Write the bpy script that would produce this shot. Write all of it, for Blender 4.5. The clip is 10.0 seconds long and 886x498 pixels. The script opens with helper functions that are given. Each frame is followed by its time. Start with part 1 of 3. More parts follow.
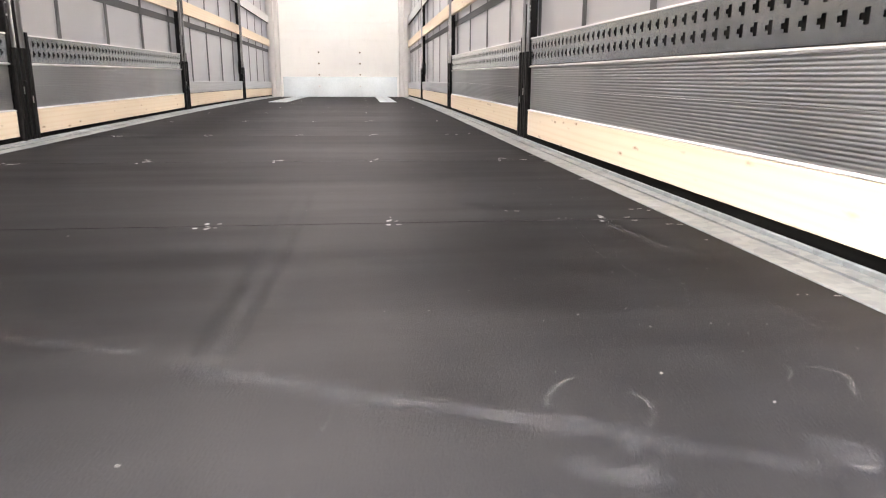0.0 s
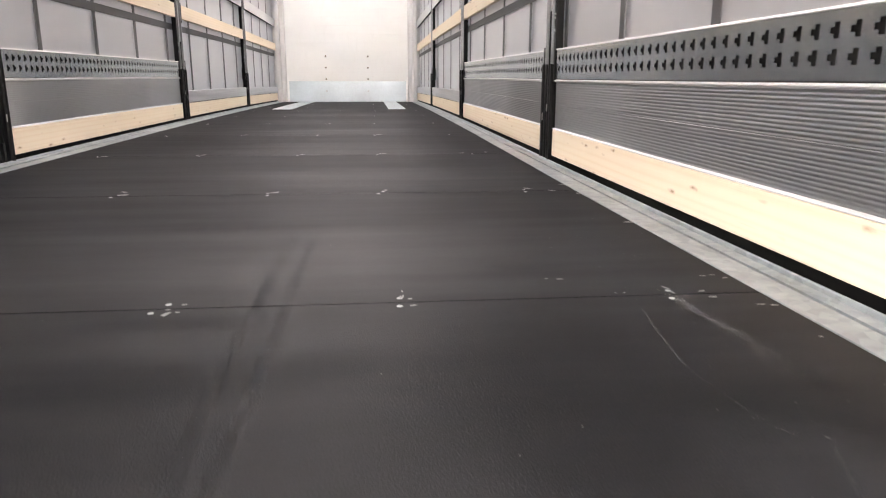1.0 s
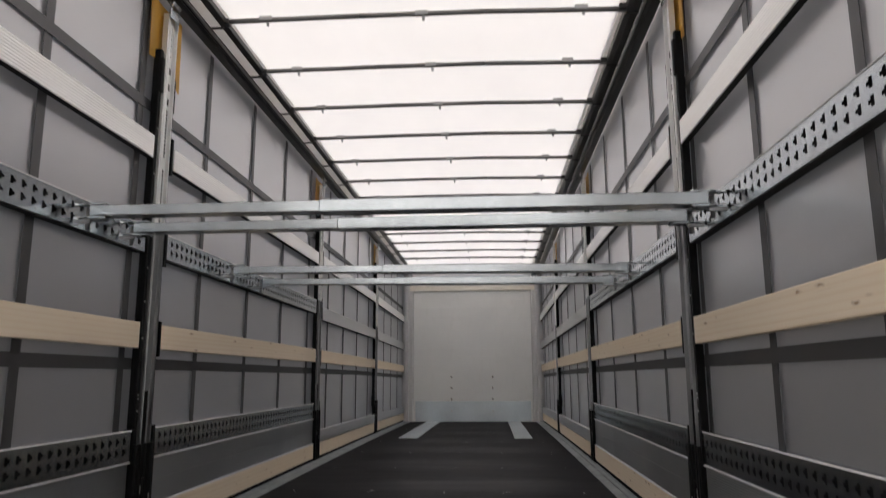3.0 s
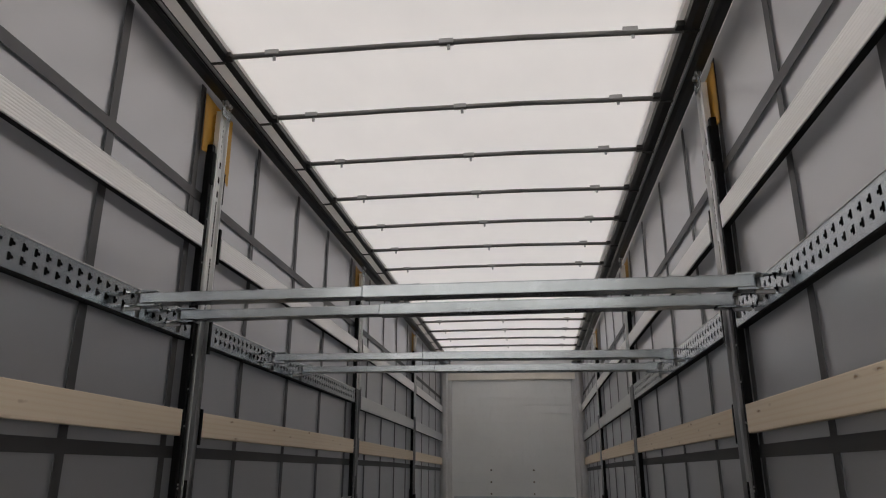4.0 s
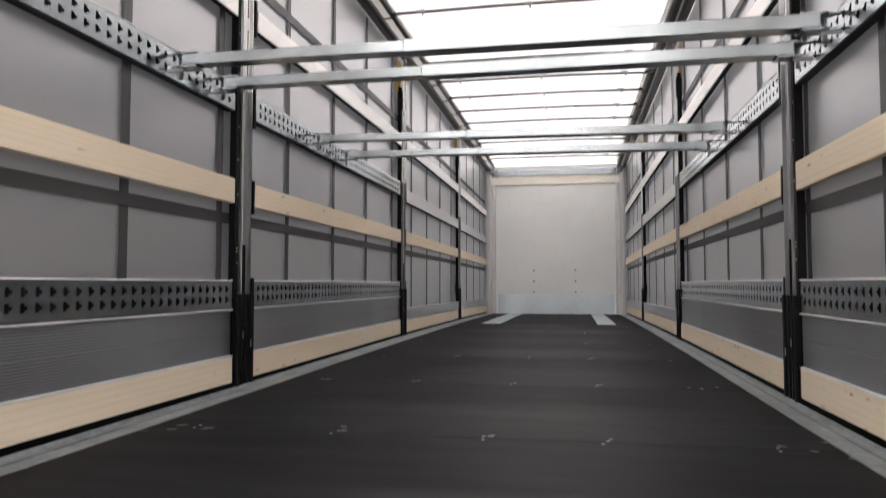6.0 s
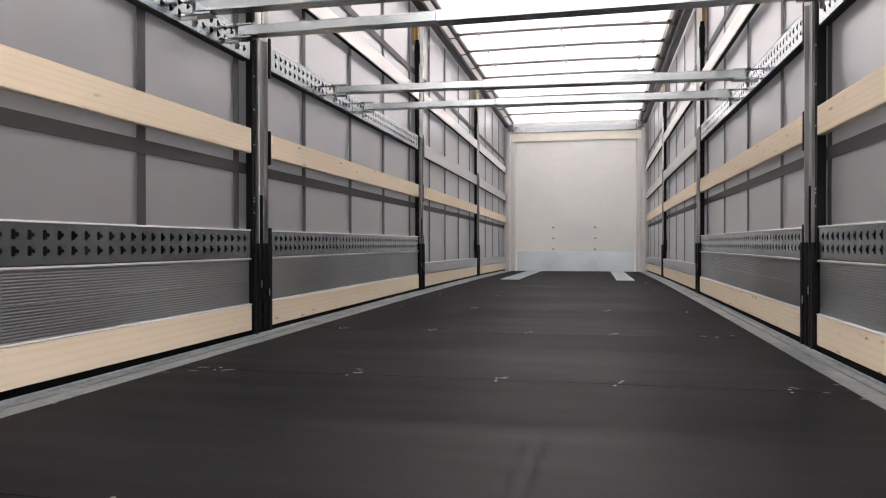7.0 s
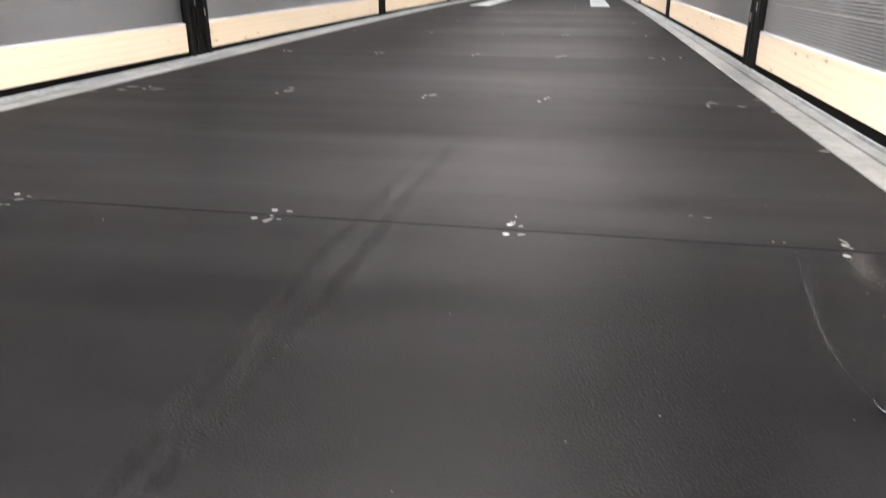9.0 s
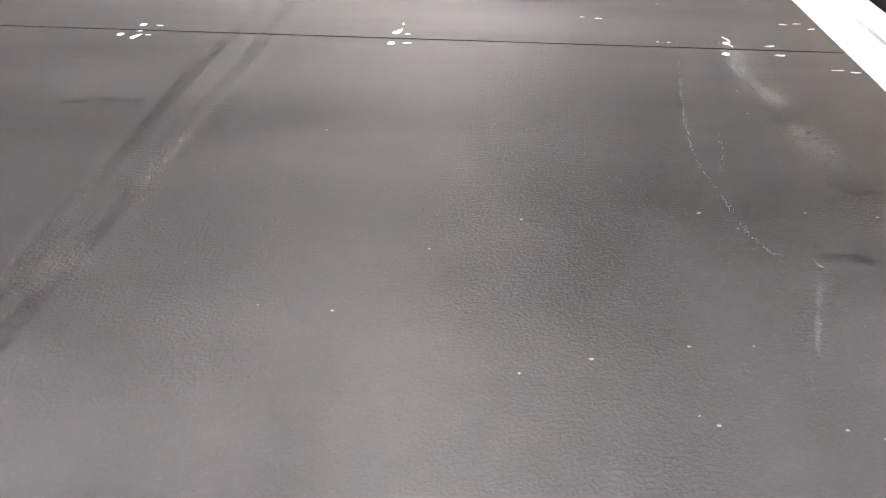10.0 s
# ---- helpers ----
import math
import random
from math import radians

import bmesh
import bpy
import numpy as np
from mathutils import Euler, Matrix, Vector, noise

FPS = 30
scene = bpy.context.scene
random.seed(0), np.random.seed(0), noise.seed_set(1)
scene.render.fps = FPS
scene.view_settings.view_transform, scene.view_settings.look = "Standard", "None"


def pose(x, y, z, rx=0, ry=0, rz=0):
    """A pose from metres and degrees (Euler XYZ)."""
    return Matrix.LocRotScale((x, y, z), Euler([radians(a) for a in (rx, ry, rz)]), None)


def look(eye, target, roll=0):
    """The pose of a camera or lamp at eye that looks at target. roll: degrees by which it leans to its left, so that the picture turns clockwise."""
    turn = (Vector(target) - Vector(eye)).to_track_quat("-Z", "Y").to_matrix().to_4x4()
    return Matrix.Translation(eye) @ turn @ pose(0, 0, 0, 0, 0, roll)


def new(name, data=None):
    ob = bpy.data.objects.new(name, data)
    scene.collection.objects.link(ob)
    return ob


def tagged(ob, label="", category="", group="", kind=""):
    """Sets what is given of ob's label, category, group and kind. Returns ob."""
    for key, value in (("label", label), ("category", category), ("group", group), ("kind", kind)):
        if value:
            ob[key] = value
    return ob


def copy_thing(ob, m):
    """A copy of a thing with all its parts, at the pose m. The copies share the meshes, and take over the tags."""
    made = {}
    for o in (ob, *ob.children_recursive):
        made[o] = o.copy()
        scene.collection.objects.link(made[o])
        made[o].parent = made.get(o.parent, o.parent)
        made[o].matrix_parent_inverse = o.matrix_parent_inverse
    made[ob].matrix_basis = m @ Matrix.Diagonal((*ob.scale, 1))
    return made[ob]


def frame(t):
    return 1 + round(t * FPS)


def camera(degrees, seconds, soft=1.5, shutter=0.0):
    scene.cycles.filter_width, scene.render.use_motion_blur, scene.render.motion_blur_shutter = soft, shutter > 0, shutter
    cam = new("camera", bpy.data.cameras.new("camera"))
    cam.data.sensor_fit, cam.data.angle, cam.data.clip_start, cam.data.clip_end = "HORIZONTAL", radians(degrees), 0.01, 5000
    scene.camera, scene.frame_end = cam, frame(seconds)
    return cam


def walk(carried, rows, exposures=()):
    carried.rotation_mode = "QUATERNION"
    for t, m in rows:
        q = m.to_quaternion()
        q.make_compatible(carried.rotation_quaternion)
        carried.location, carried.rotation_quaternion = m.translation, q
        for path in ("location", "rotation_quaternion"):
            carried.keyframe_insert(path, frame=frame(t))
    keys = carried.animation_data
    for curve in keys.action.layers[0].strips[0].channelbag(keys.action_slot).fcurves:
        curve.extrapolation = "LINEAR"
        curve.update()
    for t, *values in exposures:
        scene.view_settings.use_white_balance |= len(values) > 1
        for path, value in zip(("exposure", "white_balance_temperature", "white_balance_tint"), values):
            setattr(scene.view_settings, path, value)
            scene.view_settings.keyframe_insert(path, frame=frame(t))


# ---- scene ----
cam = camera(64.17, 10.0, soft=1.1, shutter=0.3)
PATH = [
    (0, (0.400, -0.212, 0.323), (0.616, 1.720, -0.148), 0.23),
    (0.5, (0.441, -0.008, 0.335), (0.658, 1.924, -0.133), 0.23),
    (1, (0.409, 0.167, 0.390), (0.602, 2.102, -0.080), 0.10),
    (1.5, (0.393, 0.293, 0.476), (0.513, 2.245, 0.058), 0.09),
    (2, (0.381, 0.344, 0.566), (0.417, 2.336, 0.387), 0.06),
    (2.5, (0.382, 0.320, 0.683), (0.318, 2.316, 0.780), -0.12),
    (3, (0.368, 0.273, 0.745), (0.233, 2.236, 1.105), -0.22),
    (3.2, (0.363, 0.262, 0.749), (0.204, 2.205, 1.194), 0.18),
    (3.75, (0.352, 0.263, 0.733), (0.143, 2.164, 1.318), 0.14),
    (4.3, (0.343, 0.263, 0.720), (0.091, 2.152, 1.326), 0.10),
    (4.5, (0.337, 0.265, 0.703), (0.075, 2.154, 1.304), 0.01),
    (5, (0.337, 0.286, 0.645), (0.036, 2.191, 1.177), -0.04),
    (5.5, (0.340, 0.302, 0.574), (0.004, 2.241, 0.932), 0.02),
    (6, (0.343, 0.313, 0.497), (-0.022, 2.277, 0.599), 0.02),
    (6.2, (0.349, 0.311, 0.478), (-0.030, 2.275, 0.485), 0.06),
    (6.65, (0.361, 0.310, 0.459), (-0.042, 2.268, 0.421), -0.01),
    (7.3, (0.377, 0.307, 0.434), (-0.059, 2.259, 0.452), -0.10),
    (7.5, (0.390, 0.308, 0.433), (-0.051, 2.259, 0.453), -0.14),
    (8, (0.430, 0.310, 0.412), (-0.015, 2.257, 0.308), -0.14),
    (8.5, (0.490, 0.303, 0.408), (0.067, 2.210, -0.020), -0.02),
    (9, (0.548, 0.308, 0.384), (0.202, 2.138, -0.345), 0.02),
    (9.3, (0.563, 0.312, 0.379), (0.297, 2.070, -0.535), 0.22),
    (9.5, (0.579, 0.313, 0.377), (0.349, 2.006, -0.663), -0.02),
    (9.7, (0.593, 0.314, 0.374), (0.408, 1.939, -0.778), 0.27),
    (10, (0.610, 0.315, 0.386), (0.489, 1.919, -0.802), 0.33),
]
EXPOSURES = [(0.0, 4.1, 6950, 12), (1.0, 3.97, 6800, 12), (1.5, 3.95, 6650, 11), (2.0, 3.45, 6550, 10), (2.5, 2.38, 6550, 10), (3.2, 1.68, 6550, 9), (4.5, 1.12, 6550, 8), (5.0, 1.62, 6550, 8), (5.5, 1.75, 6550, 9), (6.2, 2.85, 6550, 10), (7.5, 2.98, 6600, 11), (8.0, 2.68, 6550, 10), (8.5, 3.6, 6600, 10), (9.0, 4.3, 6700, 10), (9.5, 5.3, 6750, 10), (10.0, 5.75, 6800, 10)]
walk(cam, [(t, look(eye, target, roll)) for t, eye, target, roll in PATH], EXPOSURES)

# ---- world and sun: an even overcast sky over the translucent roof ----
world = bpy.data.worlds.new("overcast_sky")
scene.world = world
world.use_nodes = True
wn = world.node_tree
sky = wn.nodes.new("ShaderNodeTexSky")
sky.sky_type, sky.sun_disc = "NISHITA", False
SUN_UP, SUN_ROUND = radians(58), radians(8)
sky.sun_elevation, sky.sun_rotation = SUN_UP, SUN_ROUND
sky.dust_density, sky.ozone_density = 4.0, 0.6
wn.links.new(sky.outputs[0], wn.nodes["Background"].inputs[0])
wn.nodes["Background"].inputs[1].default_value = 0.15
sun = new("sun", bpy.data.lights.new("sun", "SUN"))
sun.data.energy, sun.data.angle, sun.data.color = 1.5, radians(40), (1.0, 0.95, 0.88)
sun.matrix_world = look((20 * math.cos(SUN_UP) * math.sin(SUN_ROUND), 6 + 20 * math.cos(SUN_UP) * math.cos(SUN_ROUND), 20 * math.sin(SUN_UP)), (0, 6, 0))


# ---- materials ----
class Nodes:
    """A node material: p is its Principled shader."""

    def __init__(self, name, rough=0.5, metal=0.0, spec=0.5):
        self.mat = bpy.data.materials.new(name)
        self.mat.use_nodes = True
        self.tree = self.mat.node_tree
        self.p = self.tree.nodes["Principled BSDF"]
        self.out = self.tree.nodes["Material Output"]
        self.set(self.p, Roughness=rough, Metallic=metal)
        self.p.inputs["Specular IOR Level"].default_value = spec
        geo = self.add("ShaderNodeNewGeometry")
        self.pos = geo.outputs["Position"]

    def add(self, kind, **props):
        n = self.tree.nodes.new(kind)
        for key, value in props.items():
            setattr(n, key, value)
        return n

    def set(self, node, **values):
        for key, value in values.items():
            sock = node.inputs[key.replace("_", " ")]
            if isinstance(value, bpy.types.NodeSocket):
                self.tree.links.new(value, sock)
            else:
                sock.default_value = value

    def scaled(self, sx, sy, sz, source=None):
        n = self.add("ShaderNodeVectorMath", operation="MULTIPLY")
        self.tree.links.new(source or self.pos, n.inputs[0])
        n.inputs[1].default_value = (sx, sy, sz)
        return n.outputs[0]

    def moved(self, source, shift):
        n = self.add("ShaderNodeVectorMath", operation="ADD")
        self.tree.links.new(source, n.inputs[0])
        self.tree.links.new(shift, n.inputs[1])
        return n.outputs[0]

    def noise(self, vec, scale=1.0, detail=4.0, rough=0.55, distort=0.0):
        n = self.add("ShaderNodeTexNoise")
        self.set(n, Vector=vec, Scale=scale, Detail=detail, Roughness=rough, Distortion=distort)
        return n.outputs[0]

    def ramp(self, fac, *stops):
        n = self.add("ShaderNodeValToRGB")
        e = n.color_ramp.elements
        while len(e) < len(stops):
            e.new(0.5)
        for el, (at, col) in zip(e, stops):
            el.position = at
            el.color = (*col, 1) if isinstance(col, tuple) else (col, col, col, 1)
        self.tree.links.new(fac, n.inputs[0])
        return n.outputs[0]

    def mix(self, fac, a, b, blend="MIX"):
        n = self.add("ShaderNodeMix", data_type="RGBA", blend_type=blend)
        for sock, value in ((n.inputs[0], fac), (n.inputs[6], a), (n.inputs[7], b)):
            if isinstance(value, bpy.types.NodeSocket):
                self.tree.links.new(value, sock)
            else:
                sock.default_value = (*value, 1) if isinstance(value, tuple) else value
        return n.outputs[2]

    def math(self, op, a, b=0.0, clamp=False):
        n = self.add("ShaderNodeMath", operation=op, use_clamp=clamp)
        for sock, value in zip(n.inputs, (a, b)):
            if isinstance(value, bpy.types.NodeSocket):
                self.tree.links.new(value, sock)
            else:
                sock.default_value = value
        return n.outputs[0]

    def bump(self, height, strength, dist):
        n = self.add("ShaderNodeBump")
        self.set(n, Height=height, Strength=strength, Distance=dist)
        self.tree.links.new(n.outputs[0], self.p.inputs["Normal"])

    def random(self):
        return self.add("ShaderNodeObjectInfo").outputs["Random"]


def m_floor():
    m = Nodes("phenolic_floor_board", 0.30, spec=0.0)
    big = m.noise(m.scaled(1.3, 0.9, 1), 1.6, 5)
    streak = m.noise(m.scaled(1.1, 8, 1), 1.0, 4)
    base = m.ramp(big, (0.2, (0.0035, 0.0036, 0.0040)), (0.8, (0.0060, 0.0061, 0.0067)))
    blot = m.noise(m.scaled(1, 1.4, 1), 9, 5, 0.65)
    base = m.mix(m.math("MULTIPLY", m.ramp(blot, (0.40, 0.0), (0.70, 1.0)), 0.40), base, (0.0105, 0.0105, 0.0112))
    sand = m.noise(m.scaled(1, 1, 1), 310, 2, 0.7)
    base = m.mix(m.math("MULTIPLY", m.ramp(sand, (0.50, 0.0), (0.66, 1.0)), 0.25), base, (0.0165, 0.0168, 0.0180))
    base = m.mix(m.math("MULTIPLY", m.ramp(sand, (0.34, 1.0), (0.46, 0.0)), 0.3), base, (0.0022, 0.0022, 0.0024))
    specks = m.noise(m.scaled(1, 1, 1), 150, 2)
    base = m.mix(m.math("MULTIPLY", m.ramp(specks, (0.7, 0.0), (0.78, 1.0)), 0.5), base, (0.035, 0.035, 0.035))
    base = m.mix(m.math("MULTIPLY", m.random(), 0.3), base, (0.0058, 0.0057, 0.0057))
    side = m.add("ShaderNodeSeparateXYZ")
    m.tree.links.new(m.pos, side.inputs[0])
    drift = m.noise(m.scaled(1, 1, 1), 2.4, 3)
    margin = m.ramp(m.math("ADD", m.math("ABSOLUTE", side.outputs[0]), m.math("MULTIPLY", drift, 0.5)), (1.08, 0.0), (1.34, 1.0))
    base = m.mix(m.math("MULTIPLY", margin, 0.75), base, (0.0100, 0.0078, 0.0064))
    # Paler near the open rear: dust, with incoming daylight painted into the base colour
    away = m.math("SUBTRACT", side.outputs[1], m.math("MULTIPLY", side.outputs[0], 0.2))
    rear_dust_light = m.ramp(m.math("ADD", away, m.math("MULTIPLY", m.noise(m.scaled(1.6, 1, 1), 3.0, 4), 0.6)), (0.34, 1.0), (1.0, 0.0))
    base = m.mix(m.math("MULTIPLY", rear_dust_light, 0.8), base, (0.036, 0.0365, 0.0388))
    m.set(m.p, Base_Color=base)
    worn = m.math("ADD", m.math("MULTIPLY", m.noise(m.scaled(0.8, 2.6, 1), 1.2, 4), 0.12), m.math("MULTIPLY", m.random(), 0.07))
    rough = m.math("MAXIMUM", m.math("ADD", worn, 0.24), 0.30)
    m.set(m.p, Roughness=rough)
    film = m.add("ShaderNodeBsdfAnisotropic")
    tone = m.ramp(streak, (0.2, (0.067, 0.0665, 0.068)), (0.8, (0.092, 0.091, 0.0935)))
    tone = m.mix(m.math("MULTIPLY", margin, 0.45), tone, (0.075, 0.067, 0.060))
    # Sheen strength is put into the gloss colour by hand, by viewing angle
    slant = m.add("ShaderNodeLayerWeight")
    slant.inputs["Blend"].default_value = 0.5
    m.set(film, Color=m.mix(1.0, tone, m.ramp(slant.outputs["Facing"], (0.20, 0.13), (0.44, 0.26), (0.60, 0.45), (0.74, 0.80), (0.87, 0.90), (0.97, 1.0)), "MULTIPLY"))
    m.set(film, Roughness=rough)
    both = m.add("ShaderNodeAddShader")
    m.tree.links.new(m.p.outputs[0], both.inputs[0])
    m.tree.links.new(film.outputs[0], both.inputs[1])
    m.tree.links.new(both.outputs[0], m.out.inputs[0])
    grain = m.noise(m.scaled(1, 1, 1), 330, 2, 0.6)
    pores = m.noise(m.scaled(1, 1, 1), 120, 1)
    sag = m.add("ShaderNodeBump")
    crown = m.math("COSINE", m.math("MULTIPLY", m.math("SUBTRACT", side.outputs[1], 0.125), 2 * math.pi / 1.25))
    m.set(sag, Height=m.math("SUBTRACT", m.noise(m.scaled(0.35, 1.9, 1), 1.0, 2), m.math("MULTIPLY", crown, 0.4)), Strength=1.0, Distance=0.035)
    m.bump(m.math("ADD", grain, m.math("MULTIPLY", pores, 0.3)), 0.45, 0.0020)
    m.tree.links.new(sag.outputs[0], m.p.inputs["Normal"].links[0].from_node.inputs["Normal"])
    m.tree.links.new(m.p.inputs["Normal"].links[0].from_socket, film.inputs["Normal"])
    return m.mat


def m_wood():
    m = Nodes("planed_pine", 0.6, spec=0.12)
    rnd = m.random()
    shift = m.add("ShaderNodeCombineXYZ")
    m.set(shift, X=m.math("MULTIPLY", rnd, 7.0), Y=m.math("MULTIPLY", rnd, 31.0), Z=m.math("MULTIPLY", rnd, 13.0))
    p = m.moved(m.pos, shift.outputs[0])
    warp = m.noise(m.scaled(2, 0.6, 9, p), 1.0, 4)
    wv = m.add("ShaderNodeTexWave", wave_type="BANDS", bands_direction="Z")
    m.set(wv, Vector=m.scaled(3, 0.22, 9, p), Scale=1.5, Distortion=9.0, Detail=2.0, Detail_Scale=0.6)
    fine = m.noise(m.scaled(90, 2.0, 220, p), 1.0, 4, 0.65)
    base = m.ramp(wv.outputs["Fac"], (0.0, (0.83, 0.69, 0.515)), (0.30, (0.865, 0.735, 0.565)), (1.0, (0.875, 0.755, 0.59)))
    base = m.mix(m.math("MULTIPLY", m.ramp(fine, (0.40, 0.0), (0.75, 1.0)), 0.14), base, (0.70, 0.54, 0.37))
    base = m.mix(m.math("MULTIPLY", m.ramp(warp, (0.40, 0.0), (0.72, 1.0)), 0.4), base, (0.89, 0.78, 0.63))
    kn = m.add("ShaderNodeTexVoronoi")
    m.set(kn, Vector=m.scaled(0.01, 3.8, 14, m.moved(p, m.scaled(0.0, 0.05, 0.014, m.noise(m.scaled(1, 1, 1, p), 25, 2)))), Scale=1.45, Randomness=1.0)
    knot = m.ramp(kn.outputs["Distance"], (0.045, 1.0), (0.085, 0.45), (0.165, 0.0))
    base = m.mix(m.math("MULTIPLY", knot, 0.85), base, (0.30, 0.16, 0.07))
    hair = m.ramp(m.noise(m.scaled(30, 2.2, 130, p), 1.0, 2), (0.70, 0.0), (0.78, 1.0))
    base = m.mix(m.math("MULTIPLY", hair, 0.3), base, (0.44, 0.28, 0.14))
    base = m.mix(m.math("MULTIPLY", rnd, 0.2), base, (0.74, 0.60, 0.44))
    m.set(m.p, Base_Color=base)
    m.bump(fine, 0.12, 0.002)
    return m.mat


def m_metal(name, col, rough, metal=1.0, spread=0.1, stretch=(3, 0.6, 60), flakes=0.0, bump=0.0, patchy=0.22):
    m = Nodes(name, rough, metal)
    n1 = m.noise(m.scaled(*stretch), 1.0, 4)
    n2 = m.noise(m.scaled(1, 1, 1), 9, 5)
    lo, hi = tuple(c * (1 - spread) for c in col), tuple(min(1, c * (1 + spread)) for c in col)
    base = m.ramp(n1, (0.3, lo), (0.7, hi))
    if flakes:
        v = m.add("ShaderNodeTexVoronoi")
        m.set(v, Vector=m.pos, Scale=45.0)
        base = m.mix(flakes, base, m.mix(1.0, base, m.ramp(v.outputs["Color"], (0.2, 0.25), (0.8, 0.75)), "SOFT_LIGHT"))
    m.set(m.p, Base_Color=base, Roughness=m.math("ADD", m.math("MULTIPLY", n2, patchy), rough - patchy / 2))
    if bump:
        m.bump(n2, bump, 0.003)
    return m.mat


def m_paint(name, col, rough, scale=6.0, spread=0.12, dirt=None, spec=0.5):
    m = Nodes(name, rough, spec=spec)
    n = m.noise(m.scaled(1, 1, 1), scale, 5)
    lo, hi = tuple(c * (1 - spread) for c in col), tuple(min(1, c * (1 + spread)) for c in col)
    base = m.ramp(n, (0.3, lo), (0.7, hi))
    if dirt:
        base = m.mix(m.math("MULTIPLY", m.ramp(m.noise(m.scaled(1, 1, 0.3), 14, 6, 0.7), (0.55, 0.0), (0.75, 1.0)), 0.4), base, dirt)
    m.set(m.p, Base_Color=base, Roughness=m.math("ADD", m.math("MULTIPLY", n, 0.2), rough - 0.1))
    m.bump(m.noise(m.scaled(1, 1, 1), 120, 2), 0.05, 0.001)
    return m.mat


def m_cloth(name, col, share, through_col, rough=0.45, wrinkle=0.25, spec=0.4, film=0.0):
    """Coated tarpaulin that lets some daylight through."""
    m = Nodes(name, rough, spec=spec)
    n = m.noise(m.scaled(1, 0.5, 1.6), 1.3, 4)
    weave = m.noise(m.scaled(1, 1, 1), 420, 1)
    lo, hi = tuple(c * 0.93 for c in col), tuple(min(1, c * 1.07) for c in col)
    m.set(m.p, Base_Color=m.ramp(n, (0.3, lo), (0.7, hi)))
    folds = m.noise(m.scaled(0.2, 0.35, 3.2), 1.0, 3)
    m.bump(m.math("ADD", folds, m.math("MULTIPLY", weave, 0.015)), wrinkle, 0.05)
    tr = m.add("ShaderNodeBsdfTranslucent")
    tr.inputs[0].default_value = (*through_col, 1)
    mx = m.add("ShaderNodeMixShader")
    mx.inputs[0].default_value = share
    body = m.p.outputs[0]
    if film:
        gloss = m.add("ShaderNodeBsdfAnisotropic")
        m.set(gloss, Color=(film * 0.98, film * 0.98, film * 1.02, 1), Roughness=0.30)
        m.tree.links.new(m.p.inputs["Normal"].links[0].from_socket, gloss.inputs["Normal"])
        both = m.add("ShaderNodeAddShader")
        m.tree.links.new(body, both.inputs[0])
        m.tree.links.new(gloss.outputs[0], both.inputs[1])
        body = both.outputs[0]
    m.tree.links.new(body, mx.inputs[1])
    m.tree.links.new(tr.outputs[0], mx.inputs[2])
    m.tree.links.new(mx.outputs[0], m.out.inputs[0])
    return m.mat


def m_smear(name, col, strength, scale, lo=0.26, hi=0.62):
    """Dust or rubber lying unevenly on the floor, thinning out to the edges of its patch."""
    m = Nodes(name, 0.7, spec=0.04)
    uv = m.add("ShaderNodeTexCoord").outputs["UV"]
    sep = m.add("ShaderNodeSeparateXYZ")
    m.tree.links.new(uv, sep.inputs[0])
    edge = m.math("SUBTRACT", 1.0, m.math("ABSOLUTE", m.math("SUBTRACT", m.math("MULTIPLY", sep.outputs[1], 2.0), 1.0)))
    ends = m.math("SUBTRACT", 1.0, m.math("ABSOLUTE", m.math("SUBTRACT", m.math("MULTIPLY", sep.outputs[0], 2.0), 1.0)))
    soft = m.math("MULTIPLY", m.ramp(edge, (0.0, 0.0), (0.8, 1.0)), m.ramp(ends, (0.0, 0.0), (0.25, 1.0)))
    patch = m.ramp(m.noise(m.scaled(1, 1, 1), scale, 4, 0.6), (lo, 0.0), (hi, 1.0))
    a = m.math("MULTIPLY", m.math("MULTIPLY", soft, patch), strength)
    m.set(m.p, Base_Color=(*col, 1), Alpha=a)
    return m.mat


def m_ground():
    m = Nodes("yard_asphalt", 0.85)
    n = m.noise(m.scaled(1, 1, 1), 0.6, 6)
    m.set(m.p, Base_Color=m.ramp(n, (0.3, 0.11), (0.7, 0.15)))
    m.bump(m.noise(m.scaled(1, 1, 1), 80, 3), 0.4, 0.01)
    return m.mat


FLOOR, WOOD, GROUND = m_floor(), m_wood(), m_ground()
ALU = m_metal("mill_aluminium", (0.62, 0.62, 0.63), 0.42, 0.9)
ALU_DULL = m_metal("dull_ribbed_aluminium", (0.41, 0.425, 0.44), 0.39, 0.97, 0.03, (3, 0.6, 8), patchy=0.04)
ALU_MID = m_metal("grey_anodised_aluminium", (0.66, 0.665, 0.66), 0.36, 0.75, 0.03, patchy=0.06)
ALU_PALE = m_metal("pale_anodised_aluminium", (0.93, 0.915, 0.895), 0.36, 0.40, 0.03, patchy=0.06)
BEAD = m_metal("bright_slat_edge", (0.68, 0.675, 0.67), 0.42, 0.6, 0.04)
BACKING = m_paint("dark_rail_backing", (0.028, 0.028, 0.028), 0.7, spec=0.2)
RAIL = m_metal("galvanised_rail_sheet", (0.445, 0.478, 0.503), 0.22, 1.0, 0.07, (2, 2, 2), 0.25, patchy=0.08)
ZINC = m_metal("zinc_plated_tube", (0.46, 0.495, 0.51), 0.24, 0.97, 0.10, (6, 3, 3), 0.15, patchy=0.1)
GALV = m_metal("galvanised_floor_edge", (0.285, 0.315, 0.330), 0.45, 0.5, 0.20, (9, 4, 9), 0.35, 0.2)
